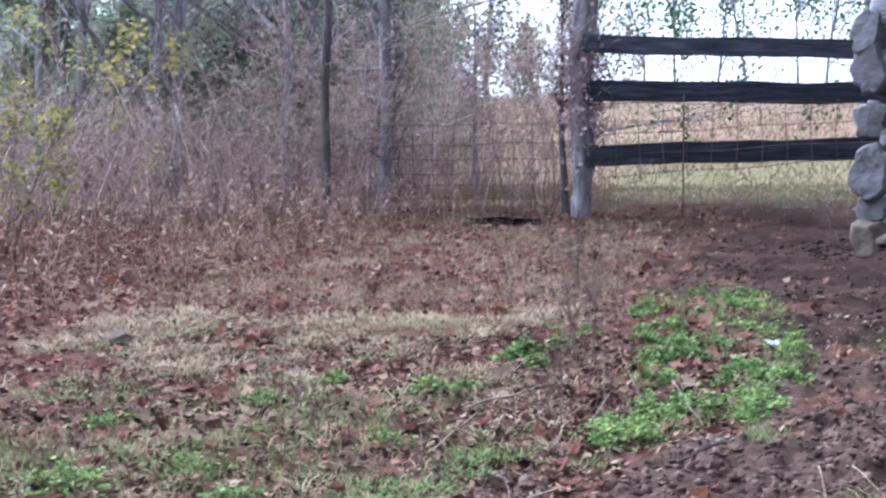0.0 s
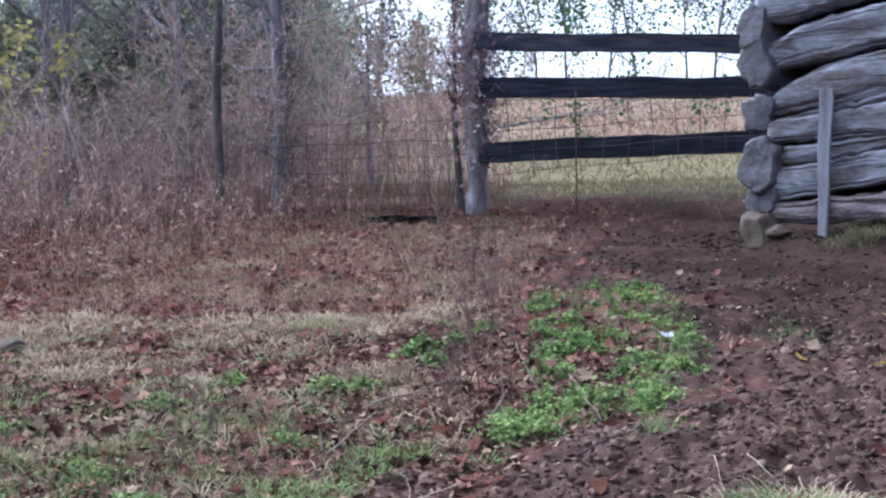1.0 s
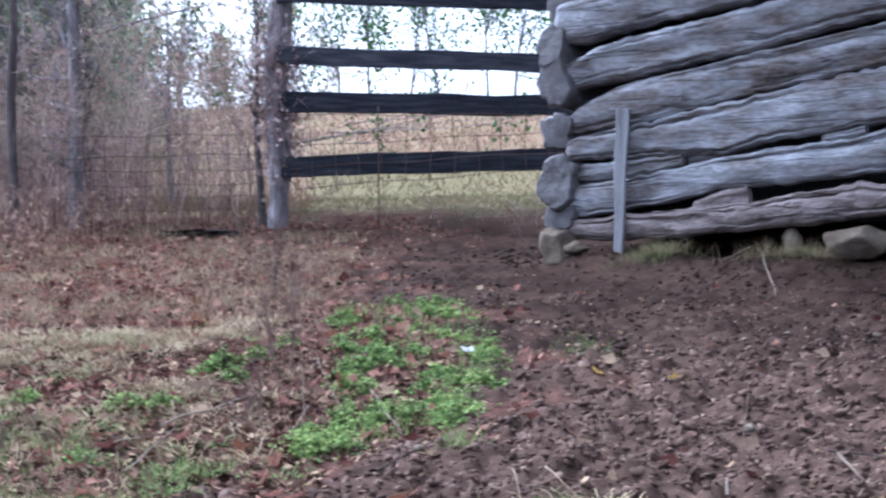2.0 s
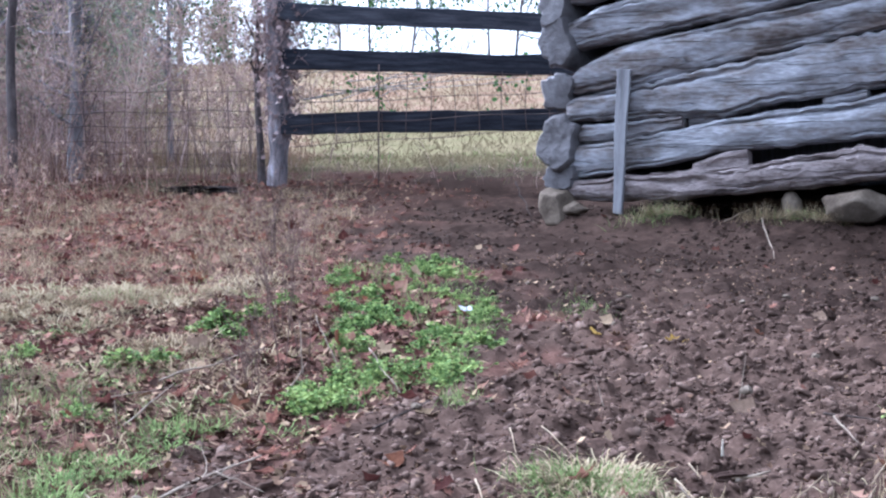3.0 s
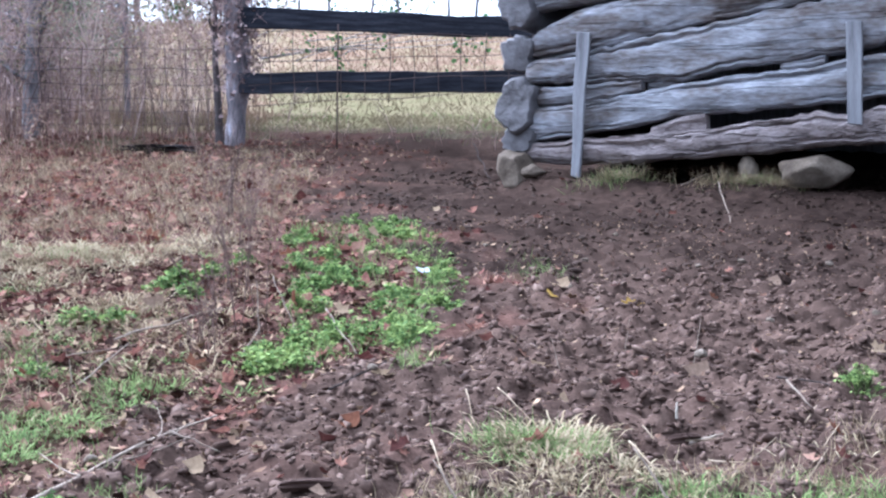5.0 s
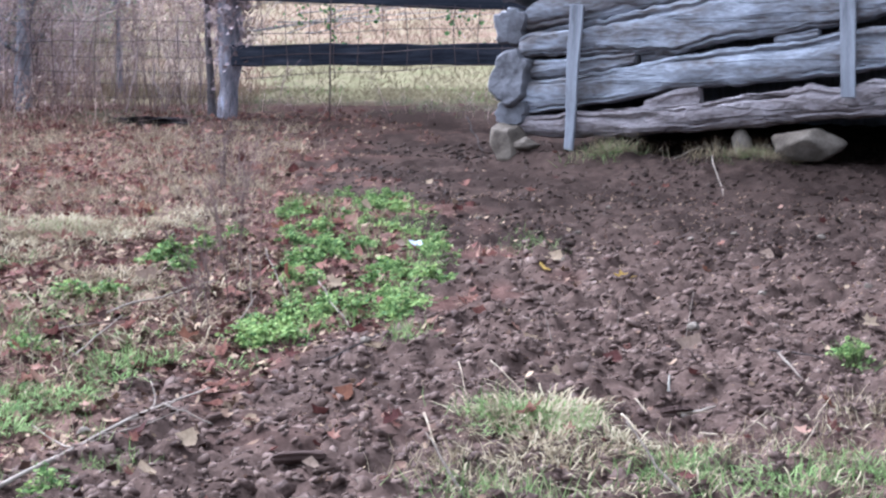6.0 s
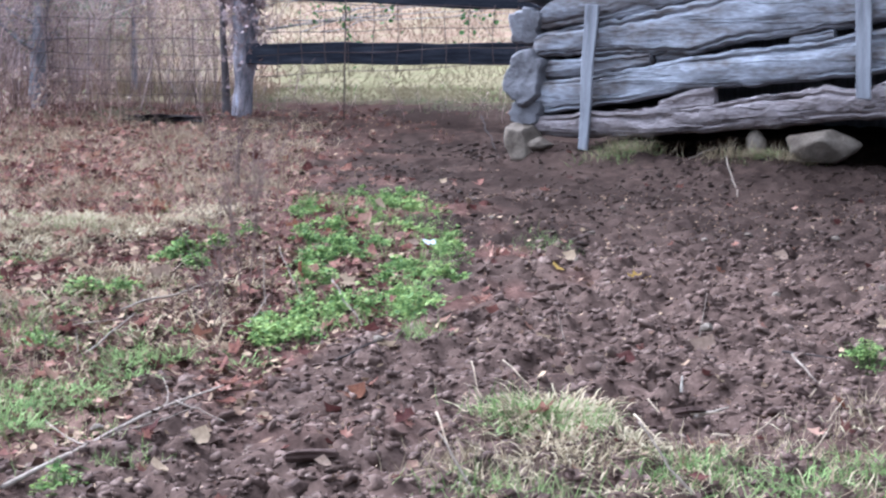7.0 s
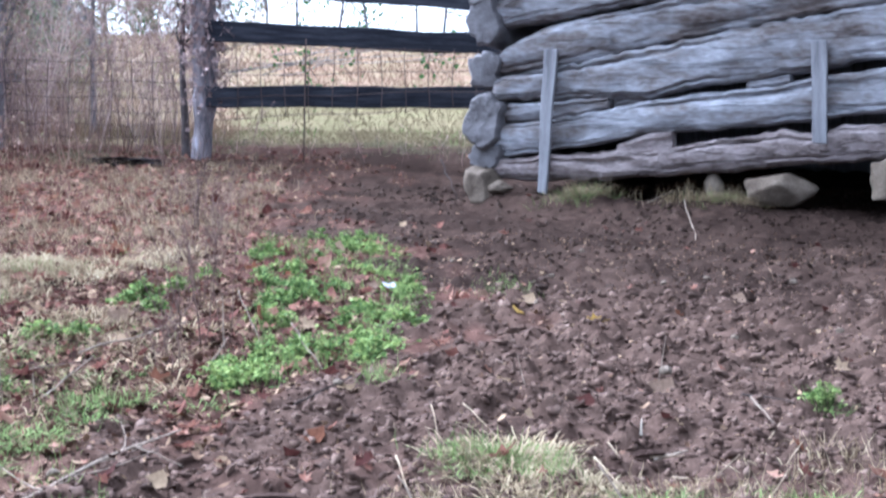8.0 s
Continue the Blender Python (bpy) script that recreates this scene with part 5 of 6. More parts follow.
def tussocks(name, label, material, spots, seed, width=0.0028):
    """Tufts whose long blades droop outwards and lie matted; spots: plan place, radius, blades, blade length."""
    rng = np.random.default_rng(seed)
    vs, quads, tris, k = [], [], [], 0
    for x, y, r, n, length in spots:
        px, py = x + rng.normal(0, r, n), y + rng.normal(0, r, n)
        base = lay(px, py, -0.005)
        yaw = np.arctan2(py - y, px - x) + rng.normal(0, 0.7, n)
        rise = rng.uniform(0.15, 1.25, n)
        L = length * rng.uniform(0.4, 1.2, n)
        out = np.stack([np.cos(yaw), np.sin(yaw) * CA, np.sin(yaw) * SA], -1)
        side = np.stack([-np.sin(yaw), np.cos(yaw), 0 * yaw], -1)
        rows = []
        for s, w in ((0.0, 0.8), (0.4, 1.0), (0.75, 0.7), (1.0, 0.1)):
            up = np.sin(rise) * L * s - 0.75 * np.sin(rise) * L * s ** 2.2 + 0.012
            mid = base + out * (np.cos(rise * 0.8) * L * s)[:, None] + side * (rng.normal(0, 0.05, n) * L * s)[:, None]
            mid[:, 2] += up
            rows += [mid - side * width * w, mid + side * width * w]
        v = np.stack(rows, 1)
        idx = np.arange(n * 8).reshape(n, 8) + k
        for a in (0, 2, 4):
            quads.append(idx[:, [a, a + 1, a + 3, a + 2]])
        vs.append(v.reshape(-1, 3))
        k += n * 8
    tagged(new(name, mesh_of(name, np.concatenate(vs), [np.concatenate(quads)], material)), label, "grass", kind="stuff")


MATTED, MATTED_GREEN = [(0.33, 5.08, 0.09, 420, 0.14), (0.46, 5.22, 0.06, 240, 0.12), (0.36, 4.72, 0.07, 120, 0.11), (0.6, 4.86, 0.05, 90, 0.10), (-2.62, 9.35, 0.16, 330, 0.17), (-2.3, 9.5, 0.13, 330, 0.18), (-2.12, 9.25, 0.11, 260, 0.17), (-1.82, 8.95, 0.10, 200, 0.16), (-2.85, 9.7, 0.14, 220, 0.16), (1.55, 13.12, 0.07, 120, 0.24), (2.4, 12.72, 0.09, 140, 0.22), (2.72, 12.58, 0.08, 120, 0.2)], [(0.24, 5.0, 0.06, 200, 0.12), (0.42, 5.16, 0.06, 150, 0.12), (-2.15, 9.15, 0.06, 110, 0.12), (-2.75, 9.75, 0.06, 90, 0.11), (1.5, 13.12, 0.1, 80, 0.2), (2.55, 12.66, 0.1, 60, 0.18)]
for _x, _y, _n in ((-1.43, 5.26, 130), (-1.3, 5.46, 110), (-1.39, 5.0, 100), (-1.2, 5.8, 80), (-1.52, 5.55, 90), (-1.07, 5.98, 60), (0.75, 4.62, 130), (1.05, 4.45, 140), (1.3, 4.6, 90), (-0.75, 5.85, 50)):
    MATTED_GREEN.append((_x, _y, 0.06, int(_n * 0.85), 0.105))
for _ in range(18):
    MATTED.append((_tufts.uniform(0.0, 1.7), _tufts.uniform(4.25, 4.8), _tufts.uniform(0.03, 0.08), int(_tufts.uniform(20, 60)), _tufts.uniform(0.07, 0.13)))
for _x, _y in ((-1.0, 6.5), (-1.1, 7.0), (-0.95, 6.2), (-1.2, 6.3), (-0.92, 7.3), (-1.05, 6.75), (-1.3, 6.9), (-1.15, 7.5), (-0.98, 7.9)):
    MATTED.append((_x, _y, 0.06, 34, 0.15))
for _ in range(330):
    _x, _y = _tufts.uniform(-4.4, -1.3), _tufts.uniform(7.4, 10.2)
    _s = straw_cover(np.array([_x]), np.array([_y]))[0]
    if _s > 0.16:
        MATTED.append((_x, _y, _tufts.uniform(0.03, 0.08), int(_tufts.uniform(25, 80)), _tufts.uniform(0.10, 0.21)))
    elif _s > 0.05 and _tufts.random() < 0.5:
        MATTED_GREEN.append((_x, _y, _tufts.uniform(0.03, 0.07), int(_tufts.uniform(20, 50)), _tufts.uniform(0.07, 0.14)))
for _ in range(34):
    MATTED.append((_tufts.uniform(-4.2, -1.4), _tufts.uniform(5.0, 7.4), _tufts.uniform(0.03, 0.07), int(_tufts.uniform(15, 45)), _tufts.uniform(0.09, 0.17)))
    MATTED_GREEN.append((_tufts.uniform(-3.6, -1.1), _tufts.uniform(4.7, 7.4), _tufts.uniform(0.03, 0.06), int(_tufts.uniform(15, 45)), _tufts.uniform(0.07, 0.13)))
tussocks("matted_grass", "matted tufts of drooping straw-coloured dead grass", M_GRASS_DRY, MATTED, 381)
tussocks("matted_green_grass", "drooping tufts of green grass among dead grass", M_GRASS, MATTED_GREEN, 382)
STRAW_TUFTS = [(-2.66, 9.25, 0.13, 230, 0.16), (-2.28, 9.55, 0.10, 230, 0.18), (-2.12, 9.15, 0.09, 200, 0.16), (-1.82, 8.85, 0.09, 120, 0.14), (-2.9, 9.75, 0.12, 130, 0.16), (-3.25, 9.1, 0.14, 60, 0.16), (-2.35, 8.4, 0.12, 90, 0.13), (-2.6, 8.7, 0.08, 70, 0.13),
               (-1.5, 9.6, 0.1, 70, 0.13), (0.42, 5.15, 0.07, 90, 0.11), (0.62, 4.86, 0.05, 60, 0.10), (1.3, 5.0, 0.1, 24, 0.10)]
tussocks("pale_straw", "pale bleached straw lying in tufts on the soil", M_STRAW, STRAW_TUFTS, 383, 0.0036)
clumps("dry_grass_clumps", "straw-coloured dead grass clumps on the mud", M_GRASS_DRY, DRY_CLUMPS, 371)
clumps("green_grass_clumps", "short fresh green grass clumps on the soil", M_GRASS, GREEN_CLUMPS, 372)
grass("dry_grass", "matted dead straw-coloured grass", M_GRASS_DRY, [
    (19000, (-4.6, -1.2), (7.3, 10.6), (0.03, 0.08), 0.005, 0.95, lambda x, y: 1.6 * straw_cover(x, y) * step(ripple(x, y, 0.22, 56), 0.4, 0.75)),
    (34000, (-7, -0.6), (3.8, 16), (0.03, 0.09), 0.005, 0.95, lambda x, y: 0.10 * (1 - mud_cover(x, y)) + 0.25 * straw_cover(x, y)),
    (9000, (0.0, 2.2), (3.7, 5.5), (0.04, 0.10), 0.004, 0.8, lambda x, y: 0.15 * step(ripple(x, y, 0.3, 57), 0.45, 0.7) * step(-y, -5.3, -4.7)),
], 301)
grass("pasture_grass", "rough tan and brown winter pasture grass", M_PASTURE, [
    (26000, (-4.6, 2.0), (20.4, 23.2), (0.04, 0.13), 0.009, 0.8, lambda x, y: (0.3 + 0.7 * ripple(x, y, 0.6, 58)) * (0.12 + 0.88 * pasture_cover(x, y))),
    (26000, (-12, 5), (22.8, 33), (0.06, 0.2), 0.014, 0.7, lambda x, y: (0.2 + 0.8 * ripple(x, y, 2.0, 59)) * (1 - russet_cover(x, y))),
], 331)
grass("russet_grass", "russet and pinkish-tan tall winter grass on the upper pasture", M_RUSSET, [
    (9000, (-8, -2.4), (20.6, 24), (0.08, 0.3), 0.010, 0.6, lambda x, y: (0.2 + 0.8 * ripple(x, y, 1.0, 59)) * russet_cover(x, y)),
    (42000, (-12, 5), (24, 45), (0.08, 0.26), 0.016, 0.6, lambda x, y: (0.2 + 0.8 * ripple(x, y, 2.0, 59)) * russet_cover(x, y)),
], 335)
grass("fence_foot_weeds", "dull olive weeds along the foot of the fence", M_OLIVE, [
    (8000, (-8.5, -2.5), (17.2, 19.6), (0.05, 0.16), 0.008, 0.6, lambda x, y: (1 - 0.8 * mud_cover(x, y)) * step(ripple(x, y, 0.5, 64), 0.3, 0.7) * np.exp(-((y - 18.4) / 0.7) ** 2)),
    (10000, (-2.5, 1.6), (18.4, 21.2), (0.04, 0.16), 0.008, 0.7, lambda x, y: 0.6 * step(ripple(x, y, 0.55, 65), 0.45, 0.75) * step(y, 18.0, 20.2)),
], 341)
grass("green_grass", "sparse fresh green grass blades", M_GRASS, [
    (30000, (-4.5, -0.6), (3.8, 9), (0.025, 0.07), 0.004, 0.7, lambda x, y: 0.45 * step(ripple(x, y, 0.5, 61), 0.55, 0.8) * (1 - mud_cover(x, y)) * step(-y, -8.0, -5.8)),
    (9000, (-1.2, 0.3), (6.0, 11.4), (0.05, 0.14), 0.005, 0.4, lambda x, y: inside(x, y, PATCH) * step(ripple(x, y, 0.2, 62), 0.45, 0.7) * 0.45),
    (1100, (-2.4, 1.8), (20.8, 23.5), (0.04, 0.12), 0.012, 0.6, lambda x, y: step(ripple(x, y, 0.8, 63), 0.4, 0.7)),
], 351)


def weeds():
    """Low leafy green weeds growing in clumps, with bare soil between."""
    rng = np.random.default_rng(401)
    hx, hy = rng.uniform(-1.2, 0.3, 2600), rng.uniform(6.0, 11.4, 2600)
    thick = ripple(hx, hy * 0.7, 0.22, 71) + 0.16 * step(-hy, -7.2, -6.7) - 0.10 * step(hx, -0.35, 0.0) * step(hy, 8.6, 9.4) + 0.12 * np.exp(-((hx + 0.55) / 0.16) ** 2 - ((hy - 8.3) / 0.6) ** 2)
    ok = inside(hx, hy, PATCH) & (thick > 0.55)
    hx, hy = hx[ok][:165], hy[ok][:165]
    spots = [(x, y, rng.uniform(0.02, 0.055), int(rng.uniform(8, 36)), rng.uniform(0.25, 1.0)) for x, y in zip(hx, hy)]
    for x, y, r, n in ((-1.4, 8.35, 0.06, 130), (-1.30, 8.0, 0.05, 90), (-1.48, 8.25, 0.04, 60), (-1.24, 8.55, 0.05, 80), (-1.12, 8.95, 0.045, 70), (-1.5, 7.25, 0.05, 60), (1.65, 6.0, 0.04, 70), (-2.38, 6.85, 0.08, 90), (-2.23, 7.5, 0.05, 50), (-2.25, 5.6, 0.09, 90), (-1.62, 6.2, 0.06, 60), (-1.7, 7.25, 0.06, 60), (-1.09, 4.36, 0.035, 40), (-1.95, 5.2, 0.08, 70), (-2.6, 5.3, 0.1, 110), (-2.9, 6.3, 0.07, 70)):
        spots.append((x, y, r, n, 0.9))
    for x, y in ((-0.7, 6.2), (-0.59, 6.34), (-0.5, 6.55), (-0.62, 6.45), (-0.4, 6.9), (-0.02, 7.55), (0.02, 7.45), (-0.1, 7.25), (-0.2, 7.0), (-0.28, 7.45), (0.0, 8.0), (-0.70, 8.3), (-0.65, 9.2)):
        spots.append((x, y, 0.05, 44, 0.7))
    parts = []
    for x, y, r, n, f in spots:
        dx, dy = rng.normal(0, r, n), rng.normal(0, r * 1.2, n)
        dome = np.exp(-(dx * dx + dy * dy) / (2 * r * r))
        rise = (0.010 + 0.085 * f * dome * rng.uniform(0.3, 1.15, n)) * rng.uniform(0.8, 1.2)
        foot = lay(x + dx * 0.6, y + dy * 0.6, -0.005)
        head = lay(x + dx, y + dy, 0) + np.stack([0 * dx, 0 * dx, rise], -1)
        parts.append(tubes(np.stack([foot, head], 1), np.full((n, 2), 0.0012), 3))
        big = rng.uniform(0.014, 0.028) * rng.uniform(0.7, 1.25, n)
        for k in range(3):
            turn = rng.uniform(0, 2 * np.pi, n)
            off = np.stack([np.cos(turn), np.sin(turn), rng.normal(0, 0.3, n)], -1) * big[:, None] * 0.6
            parts.append(strewn(round_leaf(5, 0.12), head + off, spin(n, rng, 0.45), big))
    tagged(new("green_weeds", mesh_of("green_weeds", *joined(parts), M_LEAF_GREEN)), "low bright green clover-like weeds in a patch", "weeds", kind="stuff")


def weeds_and_crumbs():
    weeds()
    # crumbs of leaf, bark and stalk over the mould
    parts = []
    for seed, n, shape in ((451, 26000, SPRAY), (452, 14000, lobed_leaf(2, 0.3, 8, 0.2))):
        x, y, rng = scatter(n, (-8.0, 1.0), (3.8, 19.5), seed, lambda x, y: (1 - 0.97 * mud_cover(x, y)) * (1 - 0.8 * wet_shade_cover(x, y)) * (0.35 + 0.65 * ripple(x, y, 0.25, 81)))
        parts.append(strewn(shape, lay(x, y, 0.010), spin(len(x), rng, 0.5), rng.uniform(0.02, 0.06, len(x))))
    for seed, n, shape in ((453, 15000, SPRAY), (454, 6000, lobed_leaf(2, 0.4, 9, 0.2))):
        x, y, rng = scatter(n, (-3.6, -0.2), (4.2, 9.0), seed, lambda x, y: (1 - 0.97 * mud_cover(x, y)) * (0.4 + 0.6 * ripple(x, y, 0.2, 82)))
        parts.append(strewn(shape, lay(x, y, 0.010), spin(len(x), rng, 0.6), rng.uniform(0.02, 0.055, len(x))))
    for seed, n, shape in ((455, 9000, SPRAY), (456, 2600, lobed_leaf(2, 0.4, 10, 0.2))):
        x, y, rng = scatter(n, (-1.4, 3.2), (4.0, 11.5), seed, lambda x, y: mud_cover(x, y) * (0.25 + 0.75 * ripple(x, y, 0.3, 83)))
        parts.append(strewn(shape, lay(x, y, 0.014), spin(len(x), rng, 0.6), rng.uniform(0.010, 0.032, len(x))))
    tagged(new("forest_crumbs", mesh_of("forest_crumbs", *joined(parts), M_CRUMB)), "crumbled leaf, bark and stalk bits on the soil", "debris", kind="stuff")


weeds_and_crumbs()


def lump(seed, level):
    """An uneven lump of soil, one unit across, flattened below."""
    bm = bmesh.new()
    bmesh.ops.create_icosphere(bm, subdivisions=level, radius=0.5)
    for v in bm.verts:
        c = v.co.copy()
        v.co = c * (1 + 0.8 * noise.noise(c * 2.6 + Vector((seed, 3, 1))) + 0.7 * noise.noise(c * 6 + Vector((2, seed, 4))))
        v.co.x *= 1.3
        v.co.z *= 0.5
    bm.verts.index_update()
    v = np.array([x.co[:] for x in bm.verts])
    f = np.array([[x.index for x in p.verts] for p in bm.faces])
    bm.free()
    return v, [f]


def mud_clods():
    parts = []
    wet = lambda x, y: mud_cover(x, y) * (0.25 + 0.75 * step(ripple(x, y, 0.35, 91), 0.25, 0.7))
    for i in range(5):
        x, y, rng = scatter(600, (-1.7, 3.0), (3.9, 9.0), 501 + i, wet)
        parts.append(strewn(lump(i * 3.7, 2), lay(x, y, -0.002), spin(len(x), rng, 0.6), 0.02 + 0.04 * rng.random(len(x)) ** 2.0))
    for i in range(5):
        x, y, rng = scatter(6500, (-1.9, 3.0), (3.9, 9.0), 541 + i, lambda x, y: mud_cover(x, y) * (1 - 0.55 * step(y, 6.0, 7.5)))
        size = 0.009 + 0.034 * rng.random(len(x)) ** 2.2
        parts.append(strewn(lump(i * 2.9 + 7, 1), lay(x, y, 0.002 - 0.16 * size), spin(len(x), rng, 0.45), size))
    for i in range(4):
        x, y, rng = scatter(3000, (-1.6, 5.0), (8.6, 15.5), 521 + i, wet)
        parts.append(strewn(lump(i * 5.1 + 1, 1), lay(x, y, -0.002), spin(len(x), rng, 0.6), 0.015 + 0.04 * rng.random(len(x)) ** 2.2))
    tagged(new("mud_clods", mesh_of("mud_clods", *joined(parts[:10]), M_CLOD, smooth=True)), "crumbly brown clods of trampled mud", "mud", kind="stuff")
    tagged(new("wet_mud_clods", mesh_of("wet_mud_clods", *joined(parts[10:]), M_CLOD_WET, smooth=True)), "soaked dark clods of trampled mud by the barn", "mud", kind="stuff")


mud_clods()


# ---------------------------------------------------------------- loose things on the ground
def solid(name, colors):
    return surface(name, colors, scale=7.0, bump=0.3, fine=50.0, thin=True)


LEAF_TINTS = {
    "yellow": solid("yellow_fallen_leaf", [(0.24, 0.15, 0.035), (0.36, 0.235, 0.065)]),
    "straw": solid("pale_fallen_leaf", [(0.18, 0.125, 0.08), (0.28, 0.205, 0.135)]),
    "orange": solid("orange_fallen_leaf", [(0.08, 0.034, 0.021), (0.145, 0.064, 0.038)]),
    "red": solid("dark_red_fallen_leaf", [(0.032, 0.012, 0.010), (0.06, 0.023, 0.019)]),
    "tan": solid("tan_fallen_leaf", [(0.11, 0.072, 0.052), (0.185, 0.13, 0.095)]),
}
LEAF_MESH = {}


def fallen_leaf(x, y, size, tint, turn, kind=0, tilt=0.0):
    key = (tint, kind)
    if key not in LEAF_MESH:
        v, f = lobed_leaf((5, 3, 7)[kind], (0.35, 0.55, 0.25)[kind], 40 + kind, (0.4, 0.2, 0.5)[kind])
        LEAF_MESH[key] = mesh_of("fallen_leaf", v, f, LEAF_TINTS[tint])
    ob = new("fallen_leaf", LEAF_MESH[key])
    words = {"yellow": "bright yellow", "straw": "pale straw-coloured", "orange": "rust-orange", "red": "dark red curled", "tan": "dry tan"}[tint]
    ob.matrix_world = Matrix.Translation(at(x, y, 0.06 if inside(x, y, PATCH) else 0.012)) @ pose(0, 0, 0, SLOPE + tilt, 6, turn) @ Matrix.Scale(size, 4)
    tagged(ob, words + " fallen leaf lying on the bare soil", "leaf", "fallen leaves")


for x, y, size, tint, turn, kind, tilt in (
        (-0.46, 7.20, 0.10, "straw", 20, 0, 30), (0.57, 7.76, 0.085, "yellow", 80, 1, 15), (0.63, 7.97, 0.085, "straw", 10, 1, 25), (0.97, 7.70, 0.10, "yellow", 150, 0, 30),
        (-0.89, 9.35, 0.12, "orange", 200, 0, 30), (-1.01, 6.34, 0.13, "orange", 30, 0, 25), (-0.79, 5.71, 0.10, "tan", 100, 0, 30), (-0.20, 6.00, 0.10, "straw", 160, 1, 10),
        (1.86, 6.58, 0.13, "tan", 60, 0, 35), (1.90, 6.72, 0.09, "straw", 10, 0, 35), (1.03, 6.26, 0.13, "tan", 5, 1, 30), (-1.97, 7.75, 0.17, "red", 70, 0, 30), (-2.17, 7.60, 0.17, "red", 10, 2, 30),
        (-2.07, 11.38, 0.16, "orange", 130, 0, 30), (-1.92, 10.04, 0.13, "orange", 40, 2, 20), (-1.80, 10.1, 0.12, "orange", 240, 0, 20), (-0.31, 5.30, 0.08, "orange", 0, 1, 30), (-0.70, 7.46, 0.10, "orange", 90, 1, 60),
        (-0.76, 4.74, 0.08, "straw", 30, 1, 25), (1.37, 5.24, 0.14, "orange", 80, 0, 30), (0.43, 6.32, 0.08, "straw", 150, 1, 10), (1.80, 8.35, 0.10, "tan", 20, 1, 15), (-1.14, 7.61, 0.10, "tan", 75, 0, 20),
        (-0.02, 11.81, 0.07, "straw", 0, 1, 20), (0.69, 5.94, 0.09, "red", 20, 1, 10), (-2.52, 7.74, 0.14, "tan", 10, 0, 20), (-2.24, 7.80, 0.15, "red", 140, 2, 30), (-3.17, 7.42, 0.13, "tan", 80, 0, 20),
        (-2.78, 6.41, 0.13, "tan", 40, 2, 30), (-2.57, 6.75, 0.14, "red", 100, 0, 30), (-1.64, 6.18, 0.09, "orange", 170, 0, 35), (-4.44, 12.1, 0.18, "orange", 20, 0, 30), (-3.50, 14.25, 0.15, "orange", 60, 0, 30),
        (-1.92, 10.3, 0.14, "orange", 10, 0, 25), (-5.25, 11.56, 0.2, "orange", 200, 2, 40), (-0.55, 9.7, 0.10, "tan", 60, 1, 20), (-0.42, 9.9, 0.10, "straw", 60, 1, 30), (-0.17, 8.2, 0.07, "tan", 33, 1, 15),
        (-0.92, 4.38, 0.07, "straw", 12, 1, 10), (-0.80, 4.33, 0.07, "straw", 85, 1, 15), (-0.36, 4.55, 0.06, "tan", 45, 1, 10), (-1.24, 5.81, 0.10, "tan", 66, 2, 20)):
    fallen_leaf(x, y, size, tint, turn, kind, tilt)
_r = random.Random(58)
for _ in range(215):
    x, y = _r.uniform(-4.9, -1.0), _r.uniform(5.0, 14.5)
    if y < 7.4 and _r.random() < 0.55:
        continue
    fallen_leaf(x, y, _r.uniform(0.06, 0.15), _r.choice(["orange", "orange", "red", "red", "tan", "tan", "straw"]), _r.uniform(0, 360), _r.randrange(3), _r.uniform(5, 45))
for _ in range(34):
    fallen_leaf(_r.uniform(-0.8, 2.6), _r.uniform(4.6, 10.5), _r.uniform(0.03, 0.06), _r.choice(["tan", "tan", "straw", "orange", "red"]), _r.uniform(0, 360), 1, _r.uniform(5, 45))

M_STICK = surface("dry_stick", [(0.085, 0.066, 0.052), (0.16, 0.126, 0.10), (0.24, 0.195, 0.155)], scale=5.0, stretch=(3, 3, 3), bump=0.3, piece=0.3)
M_STICK_DARK = surface("dark_stick", [(0.018, 0.014, 0.013), (0.045, 0.035, 0.031)], scale=5.0, bump=0.4, piece=0.2)
M_TAN_STALK = surface("tan_stalk", [(0.1054, 0.0775, 0.0527), (0.1736, 0.1302, 0.0899), (0.2232, 0.1798, 0.1302)], scale=9.0, bump=0.2)
M_PALE_STALK = surface("bleached_stalk", [(0.30, 0.26, 0.21), (0.48, 0.43, 0.36)], scale=6.0, bump=0.2)
M_DARK_STALK = surface("dark_stalk", [(0.03, 0.02, 0.018), (0.06, 0.042, 0.038)], scale=5.0, bump=0)
M_STALK = surface("dead_stalk", [(0.075, 0.050, 0.042), (0.14, 0.096, 0.08)], scale=5.0, bump=0)


